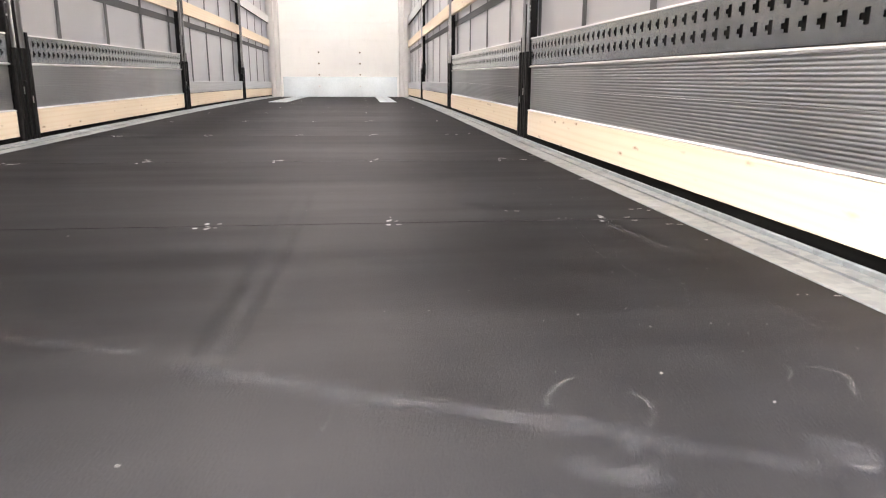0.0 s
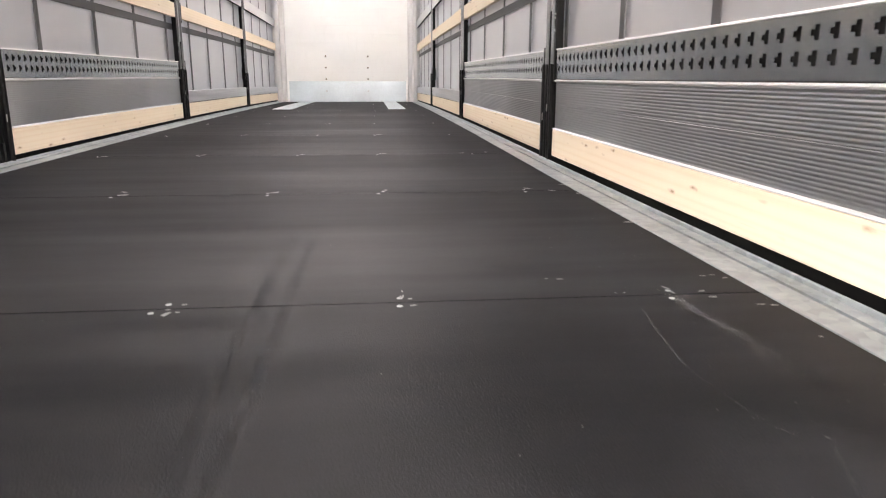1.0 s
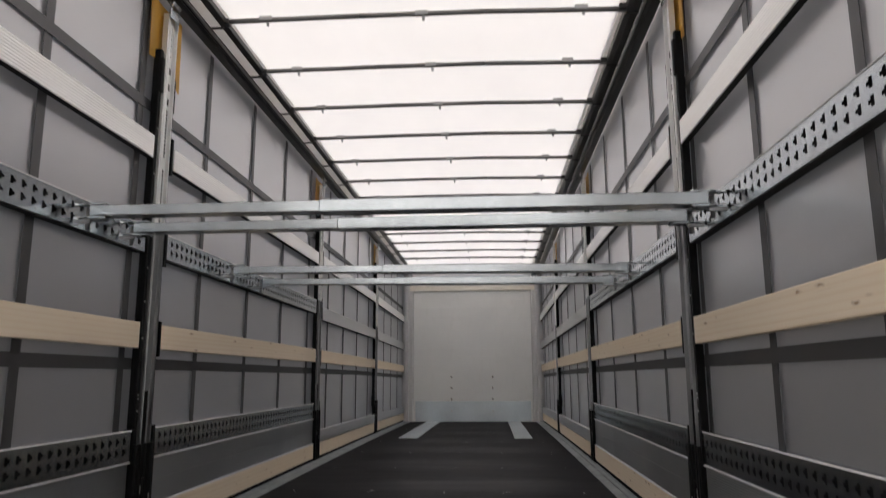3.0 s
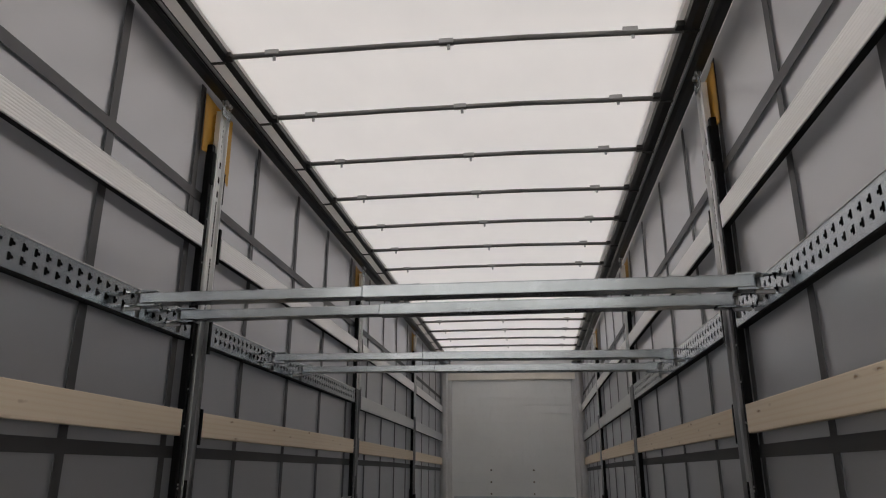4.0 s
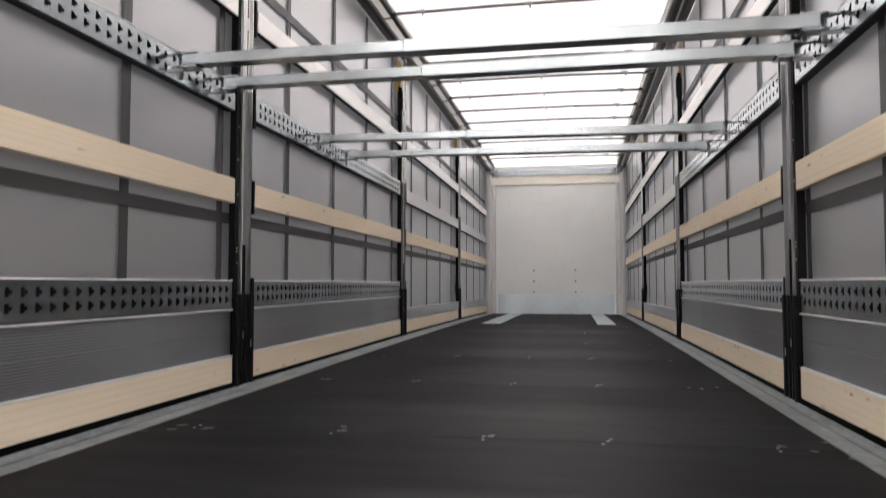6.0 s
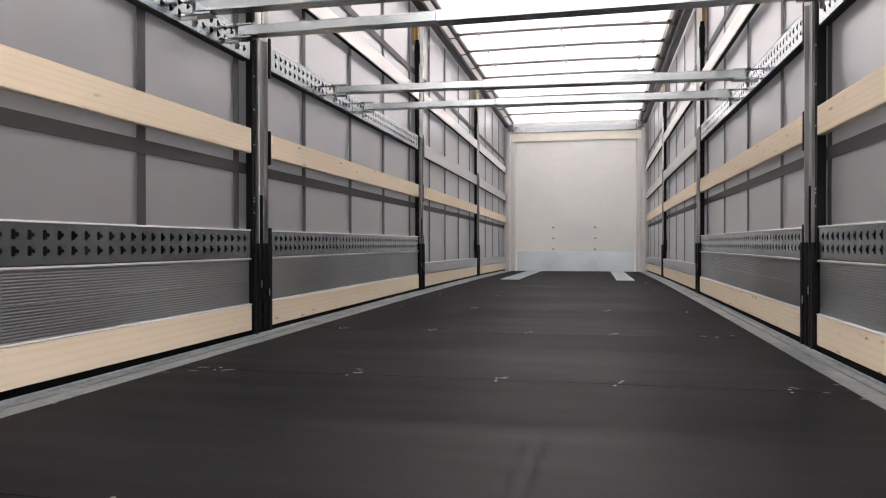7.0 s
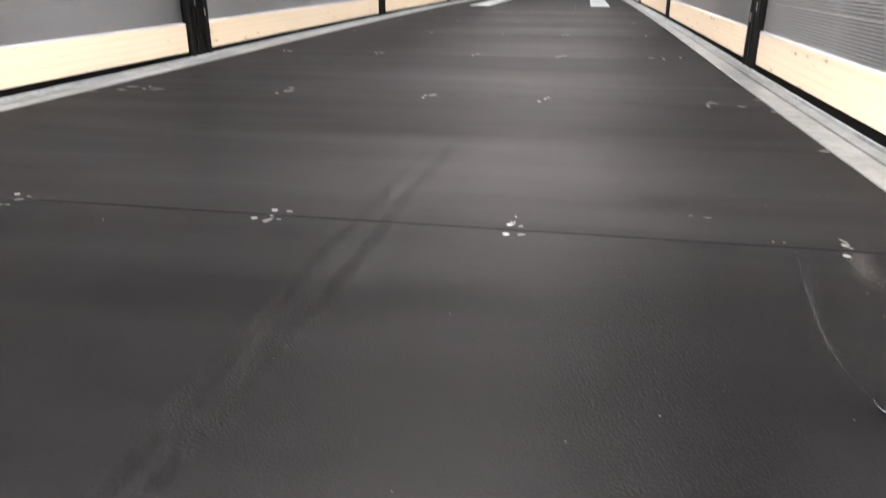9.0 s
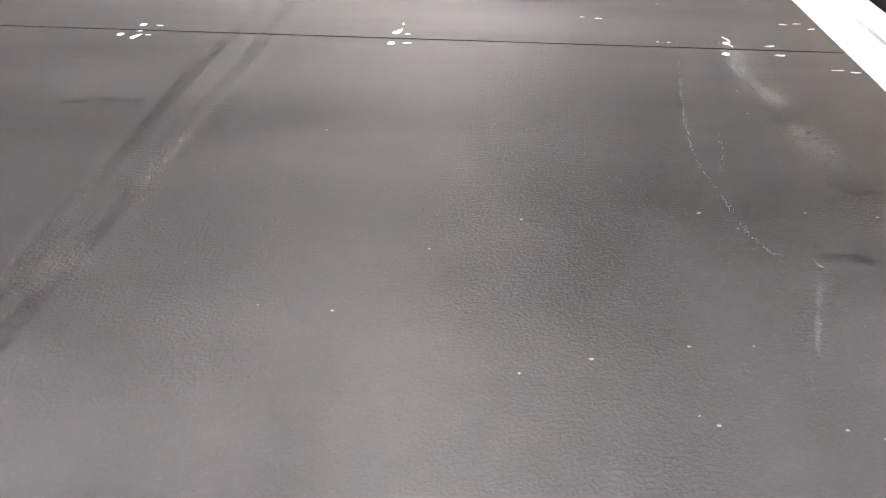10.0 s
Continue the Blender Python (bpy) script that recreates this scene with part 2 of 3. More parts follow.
PLATE = m_metal("galvanised_plate", (0.53, 0.59, 0.62), 0.34, 0.65, 0.10, (2, 2, 2), 0.15)
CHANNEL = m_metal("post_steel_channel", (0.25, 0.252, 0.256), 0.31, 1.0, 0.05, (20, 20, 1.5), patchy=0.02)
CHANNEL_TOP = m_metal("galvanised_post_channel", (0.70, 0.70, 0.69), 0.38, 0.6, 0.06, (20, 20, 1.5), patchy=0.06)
BLACK = m_paint("black_painted_steel", (0.0045, 0.0045, 0.0048), 0.5, 9, 0.2, (0.012, 0.012, 0.012), 0.10)
BLACK_MATT = m_paint("matt_black", (0.0045, 0.0045, 0.0045), 0.8, spec=0.08)
# Dark grey for added strips that stand for shade under slats and rails
UNDERSHADE = m_paint("dark_grey_undershade", (0.022, 0.0215, 0.021), 0.7, spec=0.2)
RAIL_DARK = m_paint("dark_grey_coated_rail", (0.030, 0.029, 0.028), 0.35, 14, 0.25, spec=0.5)
DARK = m_paint("dark_grey_steel", (0.17, 0.165, 0.16), 0.45)
YELLOW = m_paint("yellow_coated_fabric", (0.55, 0.29, 0.03), 0.55)
WHITE = m_paint("white_wall_coating", (0.835, 0.84, 0.815), 0.36, 2.0, 0.03, (0.74, 0.735, 0.70))
WHITE_TRIM = m_paint("pale_grey_corner_paint", (0.62, 0.61, 0.60), 0.45, 3.0, 0.06)
CREAM = m_paint("cream_header_board", (0.86, 0.80, 0.69), 0.5, 5.0, 0.05)
BOLT = m_metal("bright_steel_head", (0.45, 0.45, 0.45), 0.35, 1.0, 0.1)
CLIP_GREY = m_metal("grey_clip_steel", (0.34, 0.34, 0.335), 0.45, 0.5, 0.1)
BOLT_DARK = m_metal("rusty_bolt_head", (0.16, 0.13, 0.10), 0.5, 0.6, 0.2)
CHIP = m_paint("bare_chipped_wood", (0.235, 0.23, 0.225), 0.6, 60)
GRIT = m_paint("grey_grit", (0.09, 0.088, 0.085), 0.7, 60)
CURTAIN = m_cloth("grey_curtain_tarpaulin", (0.114, 0.112, 0.112), 0.05, (0.33, 0.32, 0.31), 0.34, 0.11, 0.5, 0.31)
SKY_BLOCK = m_paint("pale_sky_block", (0.54, 0.53, 0.515), 0.8, 0.8, 0.08, spec=0.2)
WEB = m_cloth("grey_webbing_strap", (0.046, 0.045, 0.045), 0.04, (0.03, 0.03, 0.03), 0.6, 0.1, 0.3, 0.06)
ROOF = m_cloth("white_roof_tarpaulin", (0.82, 0.80, 0.77), 0.25, (0.84, 0.81, 0.77), 0.5, 0.12)
HEM = m_cloth("doubled_roof_hem", (0.80, 0.78, 0.76), 0.24, (0.8, 0.78, 0.75), 0.5, 0.1)
DUST = m_smear("pale_dust", (0.33, 0.33, 0.34), 0.17, 38, 0.36, 0.68)
THICK = m_smear("thick_dust", (0.36, 0.36, 0.37), 0.25, 45, 0.32, 0.68)
STREAK = m_smear("swept_dust", (0.32, 0.32, 0.34), 0.10, 26)
FAINT = m_smear("thin_dust", (0.28, 0.28, 0.29), 0.042, 26)
RUBBER = m_smear("tyre_rubber", (0.0025, 0.0025, 0.0025), 0.032, 9)


# ---- building helpers ----
def camber(y):
    """The long deck is arched: it rises a little to mid-length and falls towards the bulkhead."""
    d = max(0.0, y - 3.0)
    return 0.0057 * d - 0.000807 * d * d


def box(bm, a, b, bevel=0.0):
    lo, hi = [min(p) for p in zip(a, b)], [max(p) for p in zip(a, b)]
    vs = [bm.verts.new((x, y, z)) for x in (lo[0], hi[0]) for y in (lo[1], hi[1]) for z in (lo[2], hi[2])]
    fs = [bm.faces.new([vs[i] for i in q]) for q in ((0, 1, 3, 2), (4, 6, 7, 5), (0, 4, 5, 1), (2, 3, 7, 6), (0, 2, 6, 4), (1, 5, 7, 3))]
    if bevel:
        edges = {e for f in fs for e in f.edges}
        bmesh.ops.bevel(bm, geom=list(edges), offset=bevel, segments=2, profile=0.6, affect="EDGES")
    return bm


def rod(bm, a, b, r, sides=10, r2=None):
    """A round bar from a to b, with closed ends."""
    a, b = Vector(a), Vector(b)
    m = (b - a).to_track_quat("Z", "Y").to_matrix()
    r2 = r if r2 is None else r2
    rings = []
    for at, rad in ((a, r), (b, r2)):
        rings.append([bm.verts.new(at + m @ Vector((rad * math.cos(2 * math.pi * k / sides), rad * math.sin(2 * math.pi * k / sides), 0))) for k in range(sides)])
    for k in range(sides):
        f = bm.faces.new((rings[0][k], rings[0][(k + 1) % sides], rings[1][(k + 1) % sides], rings[1][k]))
        f.smooth = True
    bm.faces.new(rings[0][::-1])
    bm.faces.new(rings[1])
    return bm


def profile(bm, pts, y0, y1, closed=True, side=1):
    """A section of (x, z) points drawn out along y."""
    cuts = max(1, round((y1 - y0) / 1.1))
    rows = [[bm.verts.new((side * x, y0 + (y1 - y0) * i / cuts, z)) for x, z in pts] for i in range(cuts + 1)]
    n = len(pts)
    for a, b in zip(rows, rows[1:]):
        for k in range(n if closed else n - 1):
            bm.faces.new((a[k], a[(k + 1) % n], b[(k + 1) % n], b[k]))
    if closed:
        bm.faces.new(rows[0][::-1])
        bm.faces.new(rows[-1])
    return bm


def mesh(name, bm, mat, bent=True):
    if bent:
        for v in bm.verts:
            v.co.z += camber(v.co.y)
    bmesh.ops.recalc_face_normals(bm, faces=bm.faces)
    me = bpy.data.meshes.new(name)
    bm.to_mesh(me)
    bm.free()
    me.materials.append(mat)
    return me


def part(name, bm, mat, parent=None, label="", bent=True):
    ob = new(name, mesh(name, bm, mat, bent))
    if parent:
        ob.parent = parent
    if label:
        tagged(ob, label=label)
    return ob


def thing(name, label, category, group="", kind="", at=None):
    ob = new(name)
    if at:
        ob.location = at
    return tagged(ob, label, category, group, kind)


def again(name, data, parent):
    ob = new(name, data)
    ob.parent = parent
    return ob


REAR, FRONT = -0.05, 13.377
BAY_ENDS = ((0.20, 3.425), (3.645, 6.705), (6.925, 10.02), (10.24, 13.26))
POSTS = (3.535, 6.815, 10.13)
SEAMS = [0.125 + 1.25 * k for k in range(11)]

# ---- ground, deck, bulkhead, curtains and roof ----
bm = bmesh.new()
bmesh.ops.create_grid(bm, x_segments=1, y_segments=1, size=400)
for v in bm.verts:
    v.co.z = -1.2
tagged(part("ground", bm, GROUND, bent=False), "dark grey asphalt yard under and around the trailer", "ground", kind="structure")

# Unseen wall, added to cut sky light through the rear and soften it
tagged(part("yard_wall", box(bmesh.new(), (-30, -4.3, -1.2), (30, -4.0, 10.4)), SKY_BLOCK, bent=False), "unseen plain pale wall added behind the trailer to block sky light", "wall", kind="structure")

floor = part("floor", box(bmesh.new(), (-1.27, REAR, -0.16), (1.27, FRONT + 0.1, -0.050)), BLACK_MATT)
tagged(floor, "dark brown-black phenolic plywood deck with dusty scuffs and seams", "floor", kind="structure")
edges_y = [REAR] + SEAMS + [FRONT]

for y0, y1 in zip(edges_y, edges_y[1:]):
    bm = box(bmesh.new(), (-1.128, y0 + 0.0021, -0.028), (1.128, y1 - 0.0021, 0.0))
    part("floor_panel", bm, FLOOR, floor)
for s in (-1, 1):
    rail = part("side_rail", profile(bmesh.new(), [(1.130, 0.0), (1.131, 0.0015), (1.196, 0.0015), (1.197, -0.004), (1.2005, -0.004), (1.2015, 0.004), (1.231, 0.005), (1.233, 0.013), (1.235, 0.015), (1.239, 0.015), (1.241, 0.012), (1.243, 0.004), (1.29, 0.004), (1.29, -0.045), (1.130, -0.045)], REAR, FRONT, side=s), GALV)
    tagged(rail, "galvanised steel floor edge profile with worn zinc surface", "floor edge", kind="structure")

# bulkhead
wall = part("wall_front", box(bmesh.new(), (-1.315, FRONT + 0.012, -0.1), (1.315, FRONT + 0.07, 2.74)), WHITE_TRIM)
tagged(wall, "white coated front bulkhead of horizontal aluminium planks", "wall", kind="structure")
z = 0.0
while z < 2.36:
    h = min(0.147, 2.372 - z)
    part("wall_plank", box(bmesh.new(), (-1.110, FRONT - 0.002 + random.uniform(0, 0.0015), z + 0.0003), (1.110, FRONT + 0.012, z + h - 0.0003), 0.0012), WHITE, wall)
    z += h
part("kick_plate", box(bmesh.new(), (-1.045, FRONT - 0.008, 0.0), (1.045, FRONT - 0.0025, 0.360), 0.002), PLATE, wall, "galvanised steel kick plate")
part("header_board", box(bmesh.new(), (-1.17, FRONT - 0.035, 2.374), (1.17, FRONT + 0.010, 2.53), 0.004), CREAM, wall, "cream painted header board")
part("header_beam", box(bmesh.new(), (-1.085, FRONT - 0.05, 2.532), (1.085, FRONT + 0.010, 2.655), 0.006), RAIL, wall, "grey steel header beam")
for s in (-1, 1):
    pil = part("corner_pillar", profile(bmesh.new(), [(1.08, FRONT - 0.004), (1.105, FRONT - 0.030), (1.16, FRONT - 0.034), (1.175, FRONT - 0.10), (1.235, FRONT - 0.10), (1.235, FRONT + 0.010), (1.08, FRONT + 0.010)], 0.0, 2.60, side=s), WHITE_TRIM, bent=False)
    for v in pil.data.vertices:
        x, zz, y = v.co
        v.co = (x, y, zz + camber(FRONT))
    pil.parent = wall
    part("corner_bracket", box(bmesh.new(), (s * 1.10, FRONT - 0.12, 2.56), (s * 1.20, FRONT - 0.005, 2.68), 0.008), RAIL, wall)
for x in (-0.388, 0.361):
    for k, z in enumerate((0.190, 0.399, 0.598, 0.796)):
        y0 = FRONT - (0.008 if k == 0 else 0.003)
        part("bolt", rod(bmesh.new(), (x, y0 + 0.002, z), (x, y0 - 0.010, z), 0.017, 8, 0.013), BOLT if k == 0 else BOLT_DARK, wall)
for x0, x1, y0 in ((-0.835, -0.590, 9.39), (0.625, 0.850, 9.38)):
    p = part("floor_plate", profile(bmesh.new(), [(x0, 0.0005), (x0 + 0.003, 0.005), (x1 - 0.003, 0.005), (x1, 0.0005)], y0, FRONT - 0.01), PLATE)
    tagged(p, "bright galvanised steel wear strip screwed flat on the deck", "wear strip", "wear strips on the deck")
    for k in range(7):
        yy = y0 + 0.15 + k * 0.60
        part("bolt", rod(bmesh.new(), ((x0 + x1) / 2, yy, 0.004), ((x0 + x1) / 2, yy, 0.0075), 0.012, 8), BOLT, p)

# curtains
STRAPS = {-1: (1.24, 1.945, 2.655, 3.37, 4.165, 4.96, 5.745, 6.56, 7.35, 8.12, 8.92, 9.72, 10.42, 11.11, 11.88, 12.67), 1: (1.27, 1.99, 2.695, 3.435, 4.185, 5.00, 5.82, 6.62, 7.40, 8.20, 9.00, 9.76, 10.55, 11.35, 12.15, 12.9)}
for s, side in ((-1, "left"), (1, "right")):
    bm = bmesh.new()
    ny, nz = 70, 14
    grid = [[bm.verts.new((s * (1.302 + 0.004 * noise.noise((0.9 * i, 0.35 * k, 5 * s)) + 0.0025 * math.sin(3.1 * k)), REAR + (FRONT + 0.05 - REAR) * i / ny, -0.10 + 2.82 * k / nz)) for k in range(nz + 1)] for i in range(ny + 1)]
    for i in range(ny):
        for k in range(nz):
            bm.faces.new((grid[i][k], grid[i + 1][k], grid[i + 1][k + 1], grid[i][k + 1])).smooth = True
    cur = part("wall_curtain_" + side, bm, CURTAIN)
    tagged(cur, "taut grey tarpaulin side curtain with darker webbing bands", "curtain wall", kind="structure")
    for y in STRAPS[s]:
        w = 0.024 + 0.004 * noise.noise((y, s, 0))
        part("strap", box(bmesh.new(), (s * 1.2925, y - w, -0.05), (s * 1.2955, y + w, 2.66)), WEB, cur)
    for z in (0.785, 2.035 if s < 0 else 2.072):
        bm = bmesh.new()
        for y0, y1 in zip((REAR, 4.5, 9.0), (4.5, 9.0, FRONT)):
            box(bm, (s * 1.2895, y0, z), (s * 1.2920, y1, z + 0.052))
        part("reinforcing_band", bm, WEB, cur)

# roof skin, sagging a little between the bows
BOWS = [3.222 + 0.667 * k for k in range(-5, 15)]
bm = bmesh.new()
rows = []
ys = [REAR + (FRONT + 0.05 - REAR) * i / 160 for i in range(161)]
for y in ys:
    near = min(abs(y - b) for b in BOWS)
    rows.append([bm.verts.new((x, y, 2.756 - 0.010 * min(1, near / 0.33) + 0.006 * noise.noise((1.7 * x, 2.3 * y, 0)) + (0.012 if abs(x) < 1.15 else -0.03))) for x in (-1.30, -1.16, -1.10, -0.75, -0.4, 0.0, 0.4, 0.75, 1.10, 1.16, 1.30)])
for a, b in zip(rows, rows[1:]):
    for k in range(2, len(a) - 3):
        bm.faces.new((a[k], b[k], b[k + 1], a[k + 1])).smooth = True
roof = part("ceiling_roof", bm, ROOF)
for s in (-1, 1):
    part("hem", profile(bmesh.new(), [(1.092, 2.790), (1.101, 2.7450), (1.20, 2.7350), (1.31, 2.7265), (1.31, 2.7285), (1.20, 2.7370), (1.104, 2.7470), (1.095, 2.790)], REAR, FRONT, side=s), HEM, roof, "thicker grey-white hem")
tagged(roof, "translucent white roof tarpaulin stretched over the bows", "roof", kind="structure")

# long rails under the roof edge
for s in (-1, 1):
    rail = part("roof_rail", profile(bmesh.new(), [(1.200, 2.655), (1.206, 2.668), (1.200, 2.672), (1.192, 2.698), (1.262, 2.698), (1.262, 2.645), (1.215, 2.645)], REAR, FRONT, side=s), RAIL_DARK)
    tagged(rail, "dark grey steel roof guide rail along the roof edge", "roof rail", kind="structure")
    inner = [(1.132, 2.700), (1.106, 2.718), (1.100, 2.740), (1.130, 2.740)] if s < 0 else [(1.192, 2.704), (1.150, 2.700), (1.126, 2.718), (1.120, 2.740), (1.192, 2.740)]
    part("inner_edge", profile(bmesh.new(), inner, REAR, FRONT, side=s), RAIL_DARK, rail, "dark roof edge profile")
    # Lighter grey tube puts the highlight of the rail's rounded edge into colour
    for k in range(10):
        y0 = REAR + (FRONT - REAR) * k / 10
        y1 = REAR + (FRONT - REAR) * (k + 1) / 10
        part("guide_tube", rod(bmesh.new(), (s * 1.197, y0, 2.680), (s * 1.197, y1, 2.680), 0.009, 10), CLIP_GREY, rail, "grey tube standing for the highlight on the rail's rounded edge")
    for y in BOWS:
        part("carriage", box(bmesh.new(), (s * 1.085, y - 0.028, 2.712), (s * 1.125, y + 0.028, 2.742), 0.006), RAIL_DARK, rail, "dark bow carriage")
        part("bridge", box(bmesh.new(), (s * 1.12, y - 0.007, 2.690), (s * 1.205, y + 0.007, 2.700), 0.002), RAIL_DARK, rail, "dark cross bridge")

# rear frame, behind the camera
frame_ob = thing("rear_frame", "plain dark steel rear door frame standing open", "door frame", kind="structure")
for s in (-1, 1):
    part("corner_post", box(bmesh.new(), (s * 1.19, REAR - 0.02, -0.1), (s * 1.30, REAR + 0.16, 2.60), 0.006), DARK, frame_ob)
part("lintel", box(bmesh.new(), (-1.30, REAR - 0.02, 2.605), (1.30, REAR + 0.14, 2.78), 0.006), DARK, frame_ob)


# ---- sliding posts ----
def side_post(s, yc):
    ob = thing("side_post", "sliding curtain post of grey steel channel in a black lower sleeve", "side post", "sliding posts", at=(s * 1.245, yc, camber(yc)))

    def b(name, mat, d0, d1, u0, u1, z0, z1, label="", parent=None, bevel=0.002):
        return part(name, box(bmesh.new(), (s * d0, u0, z0), (s * d1, u1, z1), bevel), mat, parent or ob, label, bent=False)

    def upright(name, mat, rim, z0, z1, label="", parent=None):
        """A section of (depth, along) points drawn upwards."""
        bm = bmesh.new()
        rows = [[bm.verts.new((s * d, u, z)) for d, u in rim] for z in (z0, z1)]
        for i in range(len(rim)):
            j = (i + 1) % len(rim)
            bm.faces.new((rows[0][i], rows[0][j], rows[1][j], rows[1][i]))
        bm.faces.new(rows[0])
        bm.faces.new(rows[1])
        return part(name, bm, mat, parent or ob, label, bent=False)

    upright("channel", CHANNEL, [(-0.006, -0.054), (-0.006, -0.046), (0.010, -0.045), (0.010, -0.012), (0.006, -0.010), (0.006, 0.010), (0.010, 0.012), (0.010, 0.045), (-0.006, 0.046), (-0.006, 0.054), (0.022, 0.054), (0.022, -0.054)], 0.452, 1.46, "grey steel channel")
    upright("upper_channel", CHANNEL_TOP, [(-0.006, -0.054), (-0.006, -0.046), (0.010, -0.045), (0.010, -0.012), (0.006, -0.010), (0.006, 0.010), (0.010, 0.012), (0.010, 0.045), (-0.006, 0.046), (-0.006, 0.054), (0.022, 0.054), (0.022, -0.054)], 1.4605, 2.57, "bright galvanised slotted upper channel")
    upright("guide_strip", BLACK, [(0.010, -0.086), (0.006, -0.083), (0.006, -0.058), (0.020, -0.055), (0.040, -0.055), (0.040, -0.086)], 0.0, 2.36, "black riveted guide strip")
    upright("guide_strip", BLACK, [(0.006, 0.055), (0.006, 0.082), (0.010, 0.088), (0.038, 0.088), (0.038, 0.055)], 0.0, 2.30, "black guide strip")
    sleeve = upright("sleeve", BLACK, [(-0.004, -0.084), (-0.012, -0.081), (-0.012, -0.062), (-0.002, -0.058), (-0.002, -0.036), (-0.009, -0.033), (-0.009, -0.016), (-0.001, -0.013), (-0.001, 0.013), (-0.009, 0.016), (-0.009, 0.033), (-0.002, 0.036), (-0.002, 0.064), (-0.012, 0.068), (-0.012, 0.089), (-0.004, 0.092), (0.036, 0.092), (0.036, -0.084)], 0.003, 0.452, "scratched black sleeve")
    b("latch", BLACK, -0.016, 0.0, -0.009, 0.010, 0.10, 0.30, "black latch lever", sleeve, 0.003)
    for u, z, r in ((-0.025, 0.235, 0.35), (0.060, 0.190, 0.2)):
        b("scratch", CLIP_GREY, -0.0128, -0.0088, u, u + 0.0022, z, z + 0.035, "bare scratched steel", sleeve, 0.0)
    b("slot_insert", BLACK_MATT, 0.001, 0.0059, -0.013, 0.015, 0.452, 0.69, "black slot")
    for u0, u1, z0, z1 in ((-0.104, -0.086, 0.37, 0.52), (0.088, 0.112, 0.36, 0.53), (0.088, 0.106, 0.85, 1.02), (0.088, 0.108, 1.29, 1.49), (0.088, 0.108, 1.76, 1.95)):
        b("pocket", BLACK, 0.0, 0.045, u0, u1, z0, z1, "black slat pocket")
    for z in (0.60, 0.655, 0.672, 0.93, 1.10, 1.26, 1.52, 1.72, 1.95, 2.15):
        part("rivet", rod(bmesh.new(), (s * 0.008, -0.070, z), (s * 0.002, -0.070, z), 0.0055, 8, 0.004), BOLT, ob, bent=False)
    slot = mesh("slot", box(bmesh.new(), (s * 0.0085, 0.018, 0.0), (s * 0.0098, 0.030, 0.014)), BLACK_MATT, False)
    slot_big = mesh("slot", box(bmesh.new(), (s * 0.0085, 0.016, 0.0), (s * 0.0098, 0.036, 0.034)), BLACK_MATT, False)
    for k in range(30):
        if not 14 <= k <= 16:
            again("slot", slot, ob).location = (0, -0.002, 1.50 + 0.0195 * k)
    for z in (2.105, 2.185, 2.270):
        again("slot", slot_big, ob).location = (0, -0.004, z)
    for k in range(6):
        again("slot", slot, ob).location = (0, -0.010, 2.360 + 0.030 * k)
    b("latch_box", BLACK, -0.004, 0.044, -0.084, -0.056, 2.14, 2.32, "black latch box", None, 0.006)
    b("latch_box", BLACK, -0.004, 0.044, 0.056, 0.078, 2.08, 2.26, "black latch box", None, 0.006)
    # a yellow flap curving behind the head of the post
    bm = bmesh.new()
    n = 10
    for off in (0.0, 0.004):
        g = []
        for k in range(7):
            row = []
            for i in range(n + 1):
                u = -0.165 + 0.335 * i / n
                low = 2.30 - 0.07 * i / n + 0.05 * math.sin(math.pi * i / n)
                row.append(bm.verts.new((s * (0.030 + off + 0.010 * math.sin(math.pi * i / n)), u + 0.012 * (1 - k / 6), low + (2.62 - low) * k / 6)))
            g.append(row)
        for k in range(6):
            for i in range(n):
                bm.faces.new((g[k][i], g[k][i + 1], g[k + 1][i + 1], g[k + 1][i])).smooth = True
    part("flap", bm, YELLOW, ob, "yellow fabric flap", bent=False)
    head = b("hanger", RAIL, -0.012, -0.004, -0.050, 0.050, 2.555, 2.60, "steel roller hanger")
    for u in (-0.044, 0.036):
        b("hanger_arm", RAIL, -0.014, -0.008, u, u + 0.010, 2.585, 2.668, "", head)
    for u in (-0.022, 0.022):
        part("roller", rod(bmesh.new(), (s * -0.022, u, 2.638), (s * 0.006, u, 2.638), 0.016, 14), BOLT, head, bent=False)
    return ob


for s in (-1, 1):
    for yc in POSTS:
        side_post(s, yc)


# ---- slats, boards and perforated rails between the posts ----
def board(s, y0, y1, z0, z1, label, group):
    bm = bmesh.new()
    box(bm, (s * 1.243, y0, z0), (s * 1.272, y1, z1), 0.005)
    ob = part("wooden_board", bm, WOOD)
    return tagged(ob, label, "board", group)


def ribs(z0, z1, pitch, depth):
    """Soft rounded ribs up a face from z0 to z1."""
    n = max(1, round((z1 - z0) / pitch))
    w = (z1 - z0) / n
    return [(1.252 + depth * (0.5 - 0.5 * math.cos(2 * math.pi * i / 8)) ** 1.6, z0 + (k + i / 8) * w) for k in range(n) for i in range(8)] + [(1.252, z1)]


